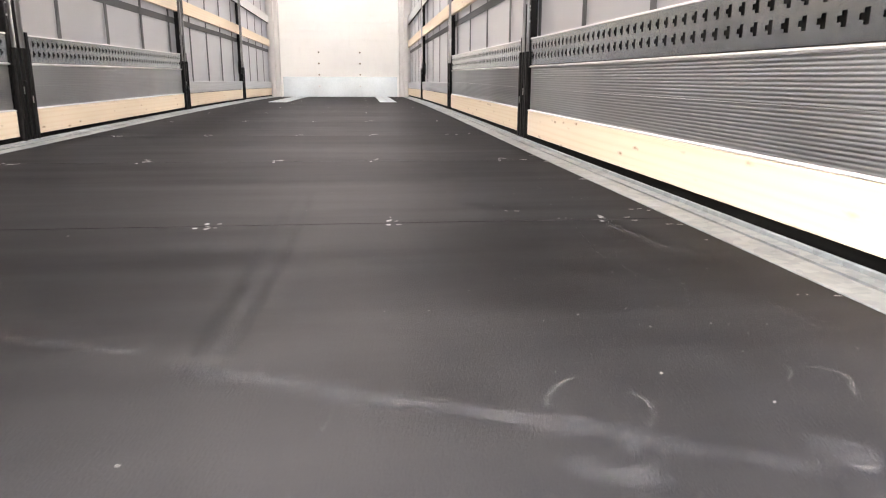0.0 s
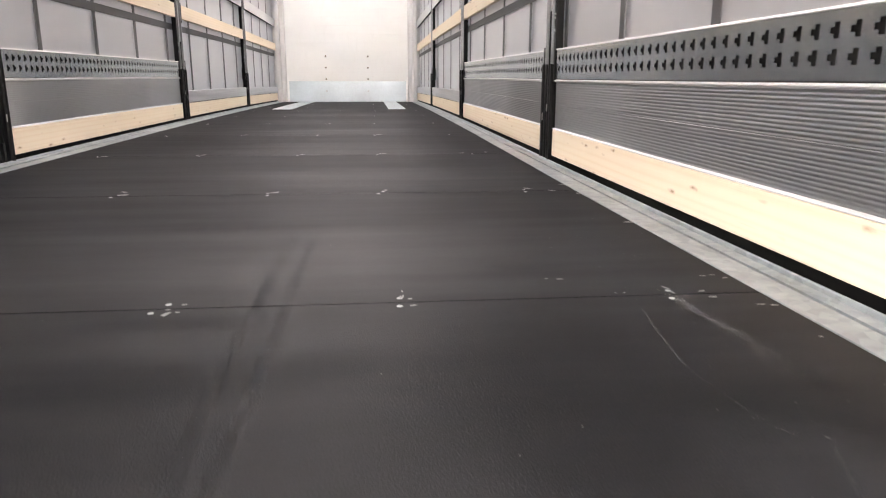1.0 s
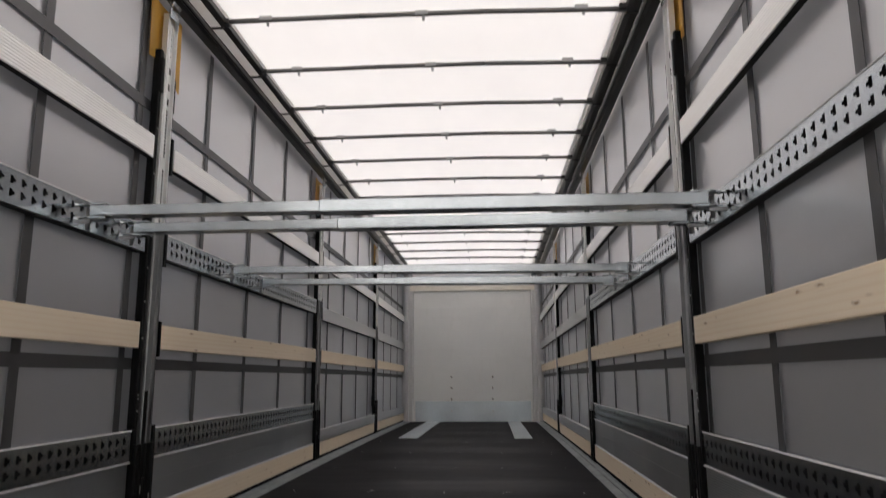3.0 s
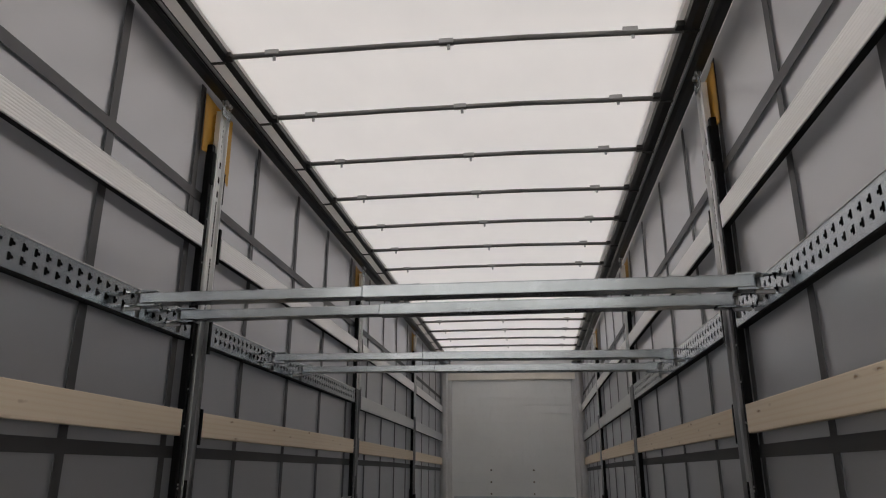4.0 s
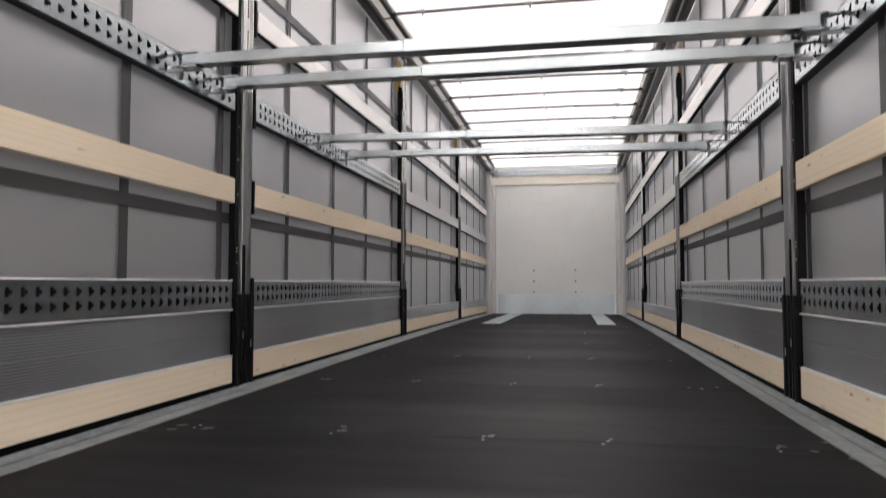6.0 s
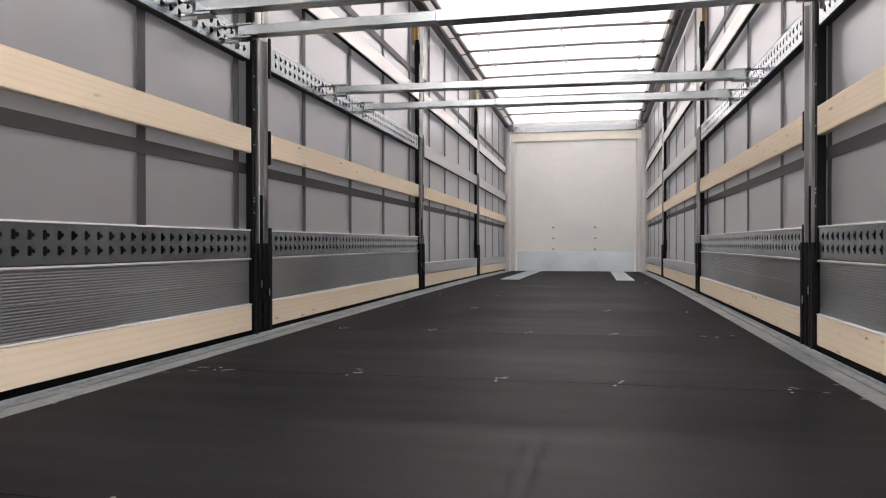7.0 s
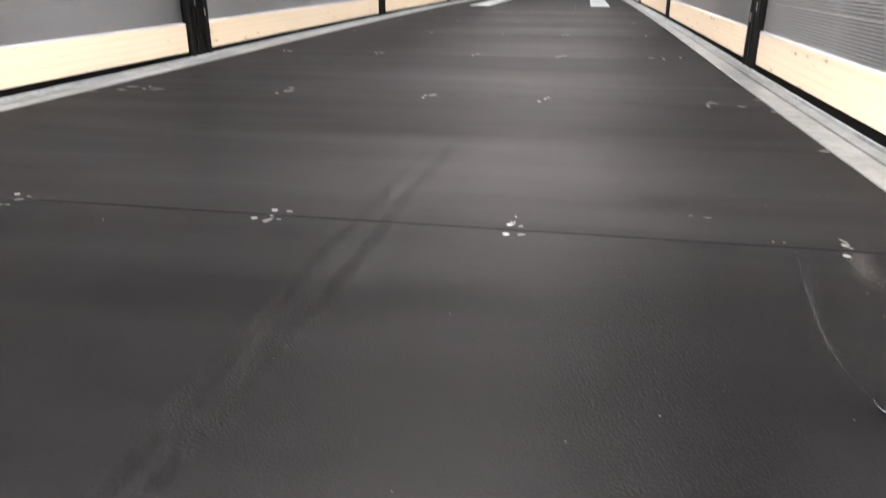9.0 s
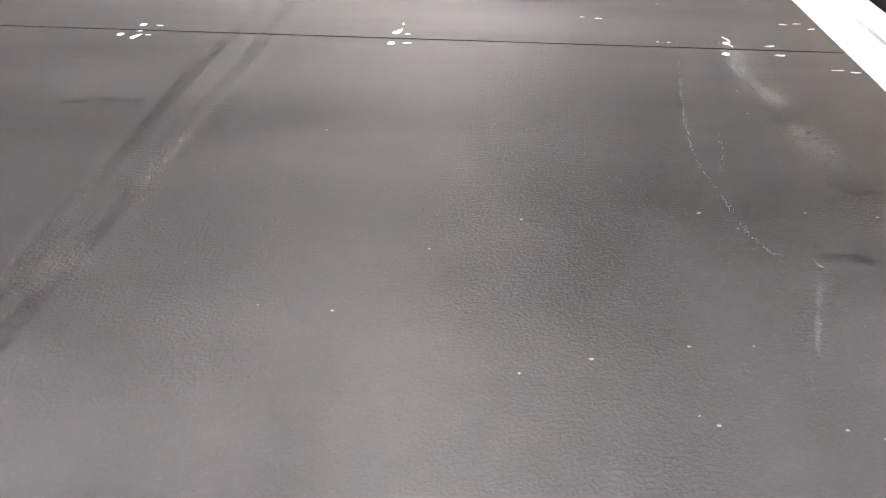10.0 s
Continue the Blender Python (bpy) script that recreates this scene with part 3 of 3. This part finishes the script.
def slat(s, y0, y1, z0, z1, mat, label, group):
    """A hollow ribbed aluminium slat with a beaded top edge."""
    ob = thing("aluminium_slat", label, "slat", group)
    if z1 - z0 > 0.2:
        mid = (z0 + z1) / 2
        for a, b in ((z0, mid - 0.0004), (mid + 0.0004, z1)):
            if a == z0:
                pts = [(1.2535, a), (1.2535, a + 0.004)] + ribs(a + 0.005, b - 0.002, 0.0098, 0.0011) + [(1.252, b - 0.0004), (1.2524, b)]
            else:
                pts = [(1.2524, a), (1.252, a + 0.0004)] + ribs(a + 0.002, b - 0.013, 0.0098, 0.0011) + [(1.2535, b - 0.012), (1.2535, b)]
            body = part("extrusion", profile(bmesh.new(), pts + [(1.277, b), (1.277, a)], y0, y1, side=s), mat, ob)
            for f in body.data.polygons:
                f.use_smooth = len(f.vertices) == 4 and f.normal.x * s < -0.3
    else:
        pts = [(1.254, z0), (1.252, z0 + 0.004)] + ribs(z0 + 0.008, z1 - 0.008, 0.0115, 0.0008) + [(1.252, z1 - 0.004), (1.256, z1), (1.277, z1), (1.277, z0)]
        part("extrusion", profile(bmesh.new(), [(x - 0.012, z) for x, z in pts], y0, y1, side=s), mat, ob)
        # added dark strip in place of the shaded underside
        part("bottom_seal", box(bmesh.new(), (s * 1.2450, y0, z0 - 0.003), (s * 1.2700, y1, z0 - 0.0004)), UNDERSHADE, ob, "dark grey strip standing for the shade underneath")
    if z1 - z0 > 0.2:
        # Added bright strip: imitates the light caught on the board's top edge
        part("bottom_lip", profile(bmesh.new(), [(1.2533, z0 - 0.0018), (1.2425, z0 - 0.0018), (1.2412, z0), (1.2425, z0 + 0.002), (1.2533, z0 + 0.0055)], y0, y1, side=s), BEAD, ob, "bright strip standing for the lit top edge of the board")
        part("bead", profile(bmesh.new(), [(1.2533, z1 - 0.012), (1.2480, z1 - 0.011), (1.2450, z1 - 0.0085), (1.2440, z1 - 0.006), (1.2450, z1 - 0.003), (1.2533, z1)], y0, y1, side=s), BEAD, ob, "bright rounded top bead")
    for y in (y0, y1 - 0.006):
        part("end_cap", box(bmesh.new(), (s * 1.2512, y - 0.004, z0 + 0.002), (s * 1.276, y + 0.010, z1 - 0.002)), BLACK_MATT, ob, "black end cap")
    return ob


PITCH = 0.0588


def perforated_rail(s, y0, y1, z0, h, label, group):
    """A steel rail with two rows of keyed slots, each a tall slot with an arm towards the bulkhead."""
    x0, xi, q = 1.250, 1.2535, h / 0.127
    ob = thing("perforated_rail", label, "rail", group)
    n = int((y1 - y0 - 0.01) / PITCH)
    start = (y0 + y1 - n * PITCH) / 2 - (0.02 if s > 0 and z0 > 1 else 0.0)
    r = [z0 + 0.040 * q, z0 + 0.088 * q]
    zs = [z0] + [mid + d * q for mid in r for d in (-0.0145, -0.006, 0.006, 0.0145)] + [z0 + h]
    us = [y0]
    for k in range(n):
        base = start + k * PITCH
        us += [base + 0.017, base + 0.032, base + 0.044]
    us.append(y1)
    holes = set()
    for k in range(n):
        for lo in (1, 5):
            for j in (lo, lo + 1, lo + 2):
                holes.add((1 + 3 * k, j))
            holes.add((2 + 3 * k, lo + 1))
    bm = bmesh.new()
    g = [[bm.verts.new((s * x0, u, z)) for z in zs] for u in us]
    back = {}

    def inner(i, j):
        if (i, j) not in back:
            back[i, j] = bm.verts.new((s * xi, us[i], zs[j]))
        return back[i, j]

    for i in range(len(us) - 1):
        for j in range(len(zs) - 1):
            if (i, j) not in holes:
                bm.faces.new((g[i][j], g[i + 1][j], g[i + 1][j + 1], g[i][j + 1]))
                continue
            for di, dj, p, q in ((-1, 0, (i, j), (i, j + 1)), (1, 0, (i + 1, j), (i + 1, j + 1)), (0, -1, (i, j), (i + 1, j)), (0, 1, (i, j + 1), (i + 1, j + 1))):
                if (i + di, j + dj) not in holes:
                    bm.faces.new((g[p[0]][p[1]], g[q[0]][q[1]], inner(*q), inner(*p)))
    part("front_plate", bm, RAIL, ob)
    part("back_channel", profile(bmesh.new(), [(x0 + 0.0002, z0 + h), (x0 + 0.0002, z0 + h + 0.0025), (1.280, z0 + h + 0.0025), (1.280, z0 - 0.0025), (x0 + 0.0002, z0 - 0.0025), (x0 + 0.0002, z0 - 0.0002), (1.277, z0 - 0.0002), (1.277, z0 + h)], y0, y1, side=s), RAIL, ob)
    part("backing", box(bmesh.new(), (s * 1.2700, y0, z0 + 0.001), (s * 1.2765, y1, z0 + h - 0.001)), BACKING, ob, "dark rail backing")
    # added dark strip for the shade below the rail
    part("bottom_seal", box(bmesh.new(), (s * 1.2530, y0, z0 - 0.008), (s * 1.2890, y1, z0 - 0.0029)), UNDERSHADE, ob, "dark grey strip standing for the shade underneath")
    part("lip", profile(bmesh.new(), [(1.2498, z0 + h - 0.003), (1.2470, z0 + h - 0.0015), (1.2475, z0 + h + 0.0005), (1.2498, z0 + h + 0.0036)], y0, y1, side=s), BEAD, ob, "bright upper lip")
    return ob


for s in (-1, 1):
    for k, (y0, y1) in enumerate(BAY_ENDS):
        board(s, y0, y1, 0.036, 0.157, "pale planed pine board with small knots above the deck", "lowest boards")
        board(s, y0, y1, 0.884, 1.003, "pale planed pine side board with light grain", "middle boards")
        slat(s, y0, y1, 1.790, 1.903, ALU_PALE, "pale finely ribbed aluminium side slat", "upper slats")
        if k < 2:
            slat(s, y0, y1, 0.160, 0.383, ALU_DULL, "dull grey ribbed aluminium double slat above the board", "lower slats")
            perforated_rail(s, y0, y1, 0.388, 0.127, "grey galvanised lashing rail with two rows of slots", "lower lashing rails")
            perforated_rail(s, y0, y1, 1.333, 0.120, "grey galvanised lashing rail carrying the load bars", "upper lashing rails")
        else:
            slat(s, y0, y1, 0.160, 0.268, ALU, "grey ribbed aluminium slat above the lowest board", "lower slats")
            slat(s, y0, y1, 1.285, 1.410, ALU_MID, "light grey finely ribbed aluminium side slat", "upper slats")
        # Added matt black strip that paints the shade inside the open gap
        seal = part("gap_seal", box(bmesh.new(), (s * 1.252, y0, 0.0055), (s * 1.280, y1, 0.0335)), BLACK_MATT)
        tagged(seal, "black strip standing for the dark gap below the lowest board", "seal strip", "seal strips")


# ---- load bars ----
def load_bar(y_left, y_right, z_left, z_right):
    """A telescopic square bar: the thinner tube runs to the left curtain, claws hook both rails."""
    yc, zc = (y_left + y_right) / 2, (z_left + z_right) / 2
    ob = thing("load_bar", "zinc plated square load bar hooked into the lashing rails", "load bar", "load bars", at=(0, yc, zc))
    ob.rotation_euler = (0, -math.atan((z_right - z_left) / 2.4), math.atan((y_right - y_left) / 2.4))
    part("inner_tube", box(bmesh.new(), (-1.172, -0.036, -0.0205), (-0.25, 0.036, 0.0205), 0.004), ZINC, ob, "thinner telescoping tube", bent=False)
    part("outer_tube", box(bmesh.new(), (-0.28, -0.040, -0.0240), (1.172, 0.040, 0.0240), 0.005), ZINC, ob, bent=False)
    for s in (-1, 1):
        for k, dz in enumerate((-0.031, 0.025)):
            claw = bmesh.new()
            rim = [(1.110, -0.034), (1.178, -0.034), (1.192, -0.030), (1.205, -0.020), (1.226, -0.019), (1.238, -0.026), (1.2475, -0.020), (1.2475, 0.004), (1.232, 0.006), (1.222, 0.016), (1.206, 0.030), (1.190, 0.036), (1.110, 0.034)]
            low = [claw.verts.new((s * x, y, dz)) for x, y in rim]
            top = [claw.verts.new((s * x, y, dz + 0.006)) for x, y in rim]
            claw.faces.new(low)
            claw.faces.new(top)
            for i in range(len(rim)):
                j = (i + 1) % len(rim)
                claw.faces.new((low[i], low[j], top[j], top[i]))
            c = part("claw", claw, ZINC, ob, "bright zinc end claw", bent=False)
            ring = bmesh.new()
            rod(ring, (s * 1.192, -0.004, dz - 0.0025), (s * 1.192, -0.004, dz + 0.0085), 0.019, 16)
            part("washer", ring, BOLT, c, bent=False)
            if k:
                part("pin", rod(bmesh.new(), (s * 1.192, -0.004, -0.072), (s * 1.192, -0.004, 0.014), 0.009, 12), BOLT, c, bent=False)
                part("latch", box(bmesh.new(), (s * 1.176, -0.016, -0.046), (s * 1.246, -0.004, -0.018), 0.004), CLIP_GREY, c, bent=False)
    return ob


for yl, yr, zl, zr in ((2.855, 2.895, 1.386, 1.396), (3.195, 3.187, 1.390, 1.396), (4.390, 4.490, 1.388, 1.386), (4.936, 5.010, 1.390, 1.384)):
    load_bar(yl, yr, zl, zr)


# ---- roof bows ----
def roof_bow(y):
    ob = thing("roof_bow", "thin dark grey steel roof bow with small clips", "roof bow", "roof bows", at=(0, y, 2.733 + camber(y)))
    bm = bmesh.new()
    rod(bm, (-1.10, 0, -0.002), (-0.35, 0, 0.004), 0.0145, 10)
    rod(bm, (-0.35, 0, 0.004), (0.35, 0, 0.004), 0.0145, 10)
    rod(bm, (0.35, 0, 0.004), (1.125, 0, -0.012), 0.0145, 10)
    part("tube", bm, DARK, ob, bent=False)
    for x in (-0.88, 0.0, 0.88):
        c = bmesh.new()
        box(c, (x - 0.036, -0.0175, -0.008), (x + 0.036, 0.0175, 0.0185), 0.004)
        box(c, (x + 0.004, -0.005, -0.040), (x + 0.020, 0.003, -0.008), 0.003)
        part("clip", c, CLIP_GREY, ob, "grey clip with a hook", bent=False)
    return ob


first = roof_bow(BOWS[0])
for k, y in enumerate(BOWS[1:]):
    if k == 4:
        copy_thing(first, pose(0, y + 0.016, 2.733 + camber(y), 0, 0, 0.5))
        continue
    copy_thing(first, pose(random.uniform(-0.004, 0.004), y, 2.733 + camber(y) + random.uniform(-0.002, 0.002), 0, 0, random.uniform(-0.25, 0.25)))

# ---- wear on the deck: screws, chips, dust and tyre marks ----
SCREWS_X = (-0.965, -0.470, 0.035, 0.440, 0.945)
head = rod(bmesh.new(), (0, 0, -0.0005), (0, 0, 0.0007), 0.0055, 10)
head_mesh = mesh("screw", head, BOLT, False)
for y in SEAMS:
    for x in SCREWS_X:
        for dy in (-0.022, 0.024):
            ob = again("screw", head_mesh, floor)
            ob.location = (x + random.uniform(-0.016, 0.016), y + dy, camber(y))


def chip(x, y, r, stretch=1.0, turn=0.0, mat=CHIP):
    bm = bmesh.new()
    n = 9
    rim = []
    for k in range(n):
        a = 2 * math.pi * k / n
        q = r * random.uniform(0.6, 1.25)
        px, py = q * math.cos(a) * stretch, q * math.sin(a)
        rim.append((x + px * math.cos(turn) - py * math.sin(turn), y + px * math.sin(turn) + py * math.cos(turn)))
    low = [bm.verts.new((px, py, 0.0001)) for px, py in rim]
    top = [bm.verts.new((x + (px - x) * 0.9, y + (py - y) * 0.9, 0.0008)) for px, py in rim]
    for k in range(n):
        bm.faces.new((low[k], low[(k + 1) % n], top[(k + 1) % n], top[k]))
    bm.faces.new(top)
    part("chip", bm, mat, floor, "pale chipped spot" if mat is CHIP else "grey grit flake")


# torn spots at the screws of the first seam, one group a screw
for group in (
    ((-0.452, 1.332, 0.010, 2.2, 0.9), (-0.436, 1.370, 0.007, 2.0, 0.5), (-0.431, 1.339, 0.006, 1.6, 0.0), (-0.428, 1.388, 0.005, 1.6, 0.2)),
    ((0.050, 1.345, 0.011, 1.7, 1.2), (0.051, 1.372, 0.006, 1.6, 0.3), (0.072, 1.354, 0.007, 1.5, 0.1), (0.075, 1.395, 0.007, 1.5, 0.0)),
    ((0.455, 1.405, 0.008, 2.6, 1.5), (0.457, 1.440, 0.005, 2.5, 1.5), (0.473, 1.395, 0.006, 1.4, 0.1), (0.477, 1.356, 0.008, 1.5, 0.0)),
    ((0.966, 1.420, 0.007, 3.4, 1.75), (0.962, 1.388, 0.006, 2.4, 1.8), (1.023, 1.391, 0.010, 1.4, 0.1), (1.025, 1.353, 0.009, 1.5, 0.0)),
    ((1.112, 1.477, 0.007, 1.6, 0.2), (1.071, 1.492, 0.004, 3.0, 0.1), (1.094, 1.497, 0.004, 3.0, 0.0), (1.092, 1.304, 0.005, 3.0, 0.0), (1.114, 1.296, 0.006, 2.6, -0.3)),
    ((0.857, 1.394, 0.003, 1.6, 0.3), (0.873, 1.395, 0.003, 1.4, 0.0), (-0.214, 1.296, 0.003, 1.3, 0.0), (0.750, 1.502, 0.003, 2.4, 0.1), (0.777, 1.496, 0.004, 2.8, 0.0)),
):
    for x, y, r, st, turn in group:
        for _ in range(2 if r > 0.0075 else 1):
            chip(x + random.uniform(-0.5, 0.5) * r, y + random.uniform(-0.4, 0.4) * r, 0.32 * r, 1.7 * st, turn + random.uniform(-0.3, 0.3))
# the same further in, and along both edges
for group in (
    ((-0.446, 2.655, 0.013, 1.4, 0.6), (-0.458, 2.715, 0.010, 1.6, 0.8), (0.066, 2.650, 0.012, 1.5, 0.1), (0.075, 2.668, 0.009, 1.4, 0.4)),
    ((0.458, 2.680, 0.009, 1.2, 1.4), (0.970, 2.680, 0.010, 1.6, 2.2), (1.046, 2.622, 0.008, 1.8, 0.0), (1.122, 2.552, 0.009, 1.7, 0.0), (1.120, 2.760, 0.007, 2.6, 0.3)),
    ((-0.916, 2.610, 0.009, 3.6, 0.5), (-1.031, 2.640, 0.009, 3.0, 0.4), (-1.030, 2.560, 0.008, 2.6, 0.2), (-1.110, 2.520, 0.006, 2.6, 0.2), (-1.131, 2.017, 0.005, 3.6, 0.1)),
    ((1.117, 2.047, 0.007, 3.0, 0.0), (-1.126, 3.293, 0.006, 3.4, 0.1), (-0.935, 3.878, 0.008, 3.6, 0.3), (-0.455, 3.915, 0.013, 1.5, 0.2), (0.049, 3.902, 0.009, 1.6, 0.0)),
    ((0.473, 3.910, 0.009, 1.6, 0.0), (0.880, 3.897, 0.008, 1.6, 0.0), (1.020, 3.940, 0.008, 1.5, 0.0), (-0.455, 5.170, 0.012, 1.6, 0.2), (0.462, 5.150, 0.009, 1.6, 0.0)),
):
    for x, y, r, st, turn in group:
        for _ in range(3):
            chip(x + random.uniform(-0.8, 0.8) * r, y + random.uniform(-1.1, 1.1) * r, 0.42 * r, 1.6 * st, turn + random.uniform(-0.3, 0.3))
# loose specks
for group in (
    ((0.728, 0.498, 0.004, 1.4), (0.814, 0.416, 0.004, 1.3), (0.185, 0.357, 0.004, 1.8), (1.060, 0.764, 0.003, 1.3), (1.074, 0.762, 0.003, 1.5), (1.119, 0.752, 0.005, 3.2), (1.098, 1.141, 0.005, 2.0)),
    ((0.863, 0.651, 0.0022, 1.6), (0.776, 0.648, 0.0022, 1.6), (0.694, 0.705, 0.0025, 2.0), (0.818, 0.917, 0.0022, 1.6), (0.924, 0.926, 0.002, 1.4), (0.771, 0.725, 0.002, 1.5), (0.643, 0.891, 0.002, 1.2)),
    ((0.424, 0.745, 0.0018, 1.0), (0.487, 0.743, 0.0018, 2.4), (0.985, 1.105, 0.002, 2.0), (0.990, 1.091, 0.0025, 2.0), (0.558, 0.835, 0.0016, 1.6)),
):
    for x, y, r, st in group:
        chip(x, y, 0.40 * r, st, random.uniform(-0.4, 0.4), CHIP if r > 0.0026 else GRIT)
for k in range(40):
    chip(random.uniform(-1.1, 1.1), random.uniform(0.3, 6.0), random.uniform(0.0004, 0.0008), random.uniform(1, 2.5), random.uniform(0, 3), GRIT)

for k in range(30):
    chip(random.uniform(0.82, 1.12), random.uniform(0.5, 2.1), random.uniform(0.0004, 0.0009), random.uniform(1, 3.0), random.uniform(0, 3), GRIT)


def smear(mat, name, label, width, *pts):
    """A flat patch of dust or rubber along a line of points."""
    bm = bmesh.new()
    uv = bm.loops.layers.uv.new("along")
    line = []
    for k in range(len(pts) - 1):
        for i in range(6):
            line.append(Vector(pts[k]).lerp(Vector(pts[k + 1]), i / 6))
    line.append(Vector(pts[-1]))
    for _ in range(3):
        line = [line[0]] + [(a + b * 2 + c) / 4 for a, b, c in zip(line, line[1:], line[2:])] + [line[-1]]
    rows = []
    for k, p in enumerate(line):
        d = (line[min(k + 1, len(line) - 1)] - line[max(k - 1, 0)]).normalized()
        w = width * (0.8 + 0.4 * noise.noise((p.x * 9, p.y * 9, 3)))
        rows.append([(bm.verts.new((p.x - d.y * w * e, p.y + d.x * w * e, smear.level)), (k / (len(line) - 1), (e + 1) / 2)) for e in (-1, 0, 1)])
    for a, b in zip(rows, rows[1:]):
        for i in (0, 1):
            quad = (a[i], b[i], b[i + 1], a[i + 1])
            f = bm.faces.new([v for v, _ in quad])
            for loop, (_, co) in zip(f.loops, quad):
                loop[uv].uv = co
    smear.level += 0.00004
    part(name, bm, mat, floor, label)


smear.level = 0.0003
smear(STREAK, "dust_streak", "long pale dust streak", 0.024, (0.171, 0.580), (0.234, 0.549), (0.319, 0.510), (0.392, 0.468), (0.460, 0.448), (0.534, 0.409), (0.610, 0.379), (0.677, 0.342), (0.760, 0.300), (0.798, 0.280))
smear(STREAK, "dust_streak", "pale dust streak", 0.016, (0.392, 0.470), (0.460, 0.446), (0.534, 0.411), (0.600, 0.382))
smear(STREAK, "dust_streak", "pale dust streak", 0.020, (-0.065, 0.690), (0.038, 0.652), (0.135, 0.618))
smear(THICK, "dust_ring", "pale dust ring", 0.005, (0.633, 0.495), (0.615, 0.492), (0.594, 0.468), (0.580, 0.442), (0.580, 0.423))
smear(THICK, "dust_ring", "pale dust ring", 0.006, (0.672, 0.457), (0.684, 0.438), (0.683, 0.412), (0.674, 0.389), (0.660, 0.377))
smear(STREAK, "dust_ring", "thin dust ring", 0.010, (0.634, 0.371), (0.638, 0.349), (0.630, 0.325))
smear(STREAK, "dust_patch", "wide dust patch", 0.022, (0.572, 0.335), (0.590, 0.306), (0.616, 0.293), (0.650, 0.295))
smear(THICK, "dust_patch", "bright dust patch", 0.010, (0.590, 0.297), (0.614, 0.301), (0.640, 0.311))
smear(THICK, "dust_ring", "pale dust ring", 0.004, (0.879, 0.517), (0.881, 0.500), (0.874, 0.481), (0.846, 0.454))
smear(THICK, "dust_ring", "pale dust ring", 0.005, (0.898, 0.498), (0.915, 0.493), (0.932, 0.478), (0.931, 0.460), (0.914, 0.435), (0.910, 0.418))
smear(STREAK, "dust_patch", "wide dust patch", 0.028, (0.790, 0.330), (0.823, 0.312), (0.836, 0.280))
smear(THICK, "dust_patch", "bright dust patch", 0.006, (0.826, 0.330), (0.832, 0.328), (0.842, 0.322))
smear(THICK, "dust_patch", "bright dust patch", 0.008, (0.808, 0.292), (0.818, 0.288), (0.832, 0.286))
smear(DUST, "scrape", "pale scrape", 0.004, (0.366, 0.450), (0.359, 0.421), (0.353, 0.394))
smear(FAINT, "scrape", "thin pale scrape", 0.004, (0.898, 1.488), (0.876, 1.338), (0.857, 1.216), (0.845, 1.130), (0.839, 1.070), (0.839, 1.030))
smear(DUST, "scrape", "pale curved scrape", 0.0030, (0.876, 1.338), (0.857, 1.216), (0.845, 1.130), (0.839, 1.070), (0.838, 1.030), (0.841, 0.993), (0.848, 0.954), (0.852, 0.917))
smear(DUST, "scrape", "pale curved scrape", 0.0032, (0.848, 0.954), (0.852, 0.917), (0.858, 0.884), (0.864, 0.866), (0.873, 0.852), (0.890, 0.848))
smear(DUST, "scrape", "pale scrape", 0.0040, (0.904, 0.849), (0.908, 0.840), (0.914, 0.829))
smear(DUST, "scrape", "pale scrape", 0.0042, (0.902, 0.818), (0.889, 0.784), (0.881, 0.762), (0.873, 0.742), (0.866, 0.716))
smear(DUST, "scrape", "pale scrape", 0.0045, (0.856, 0.720), (0.854, 0.701), (0.852, 0.682))
smear(FAINT, "scrape", "thin pale scrape", 0.009, (0.936, 0.863), (0.952, 0.852), (0.972, 0.845))
smear(FAINT, "scrape", "thin pale scrape", 0.007, (0.915, 0.884), (0.918, 0.866), (0.921, 0.850))
smear(DUST, "scrape", "broad patchy scrape", 0.022, (0.960, 1.420), (0.954, 1.323), (0.956, 1.262), (0.966, 1.216), (0.984, 1.166))
smear(FAINT, "scrape", "wide pale scrape", 0.030, (0.958, 1.410), (0.957, 1.262), (0.975, 1.166), (0.980, 1.060), (0.990, 0.960))
smear(FAINT, "scrape", "thin pale scrape", 0.004, (0.881, 1.098), (0.870, 1.047), (0.860, 1.000))
smear(FAINT, "dust_streak", "pale dust streak", 0.022, (0.985, 0.745), (1.003, 0.719), (1.006, 0.667), (1.020, 0.628))
for lead in (((0.199, 0.60), (0.200, 0.748), (0.203, 0.797), (0.199, 0.962), (0.194, 1.175), (0.203, 1.410), (0.206, 1.62), (0.214, 1.95)), ((0.232, 0.60), (0.239, 0.759), (0.243, 0.845), (0.250, 0.979), (0.250, 1.126), (0.253, 1.281), (0.249, 1.485), (0.258, 1.95))):
    smear(RUBBER, "tyre_mark", "dark rubber tyre track", 0.014, *lead)
smear(RUBBER, "tyre_mark", "dark rubber scuff", 0.010, (0.060, 1.109), (0.115, 1.114), (0.170, 1.119))
smear(RUBBER, "tyre_mark", "dark rubber scuff", 0.008, (-0.139, 1.327), (-0.126, 1.326), (-0.113, 1.327))
smear(RUBBER, "tyre_mark", "dark rubber scuff", 0.03, (0.64, 1.60), (0.72, 1.58), (0.82, 1.60))
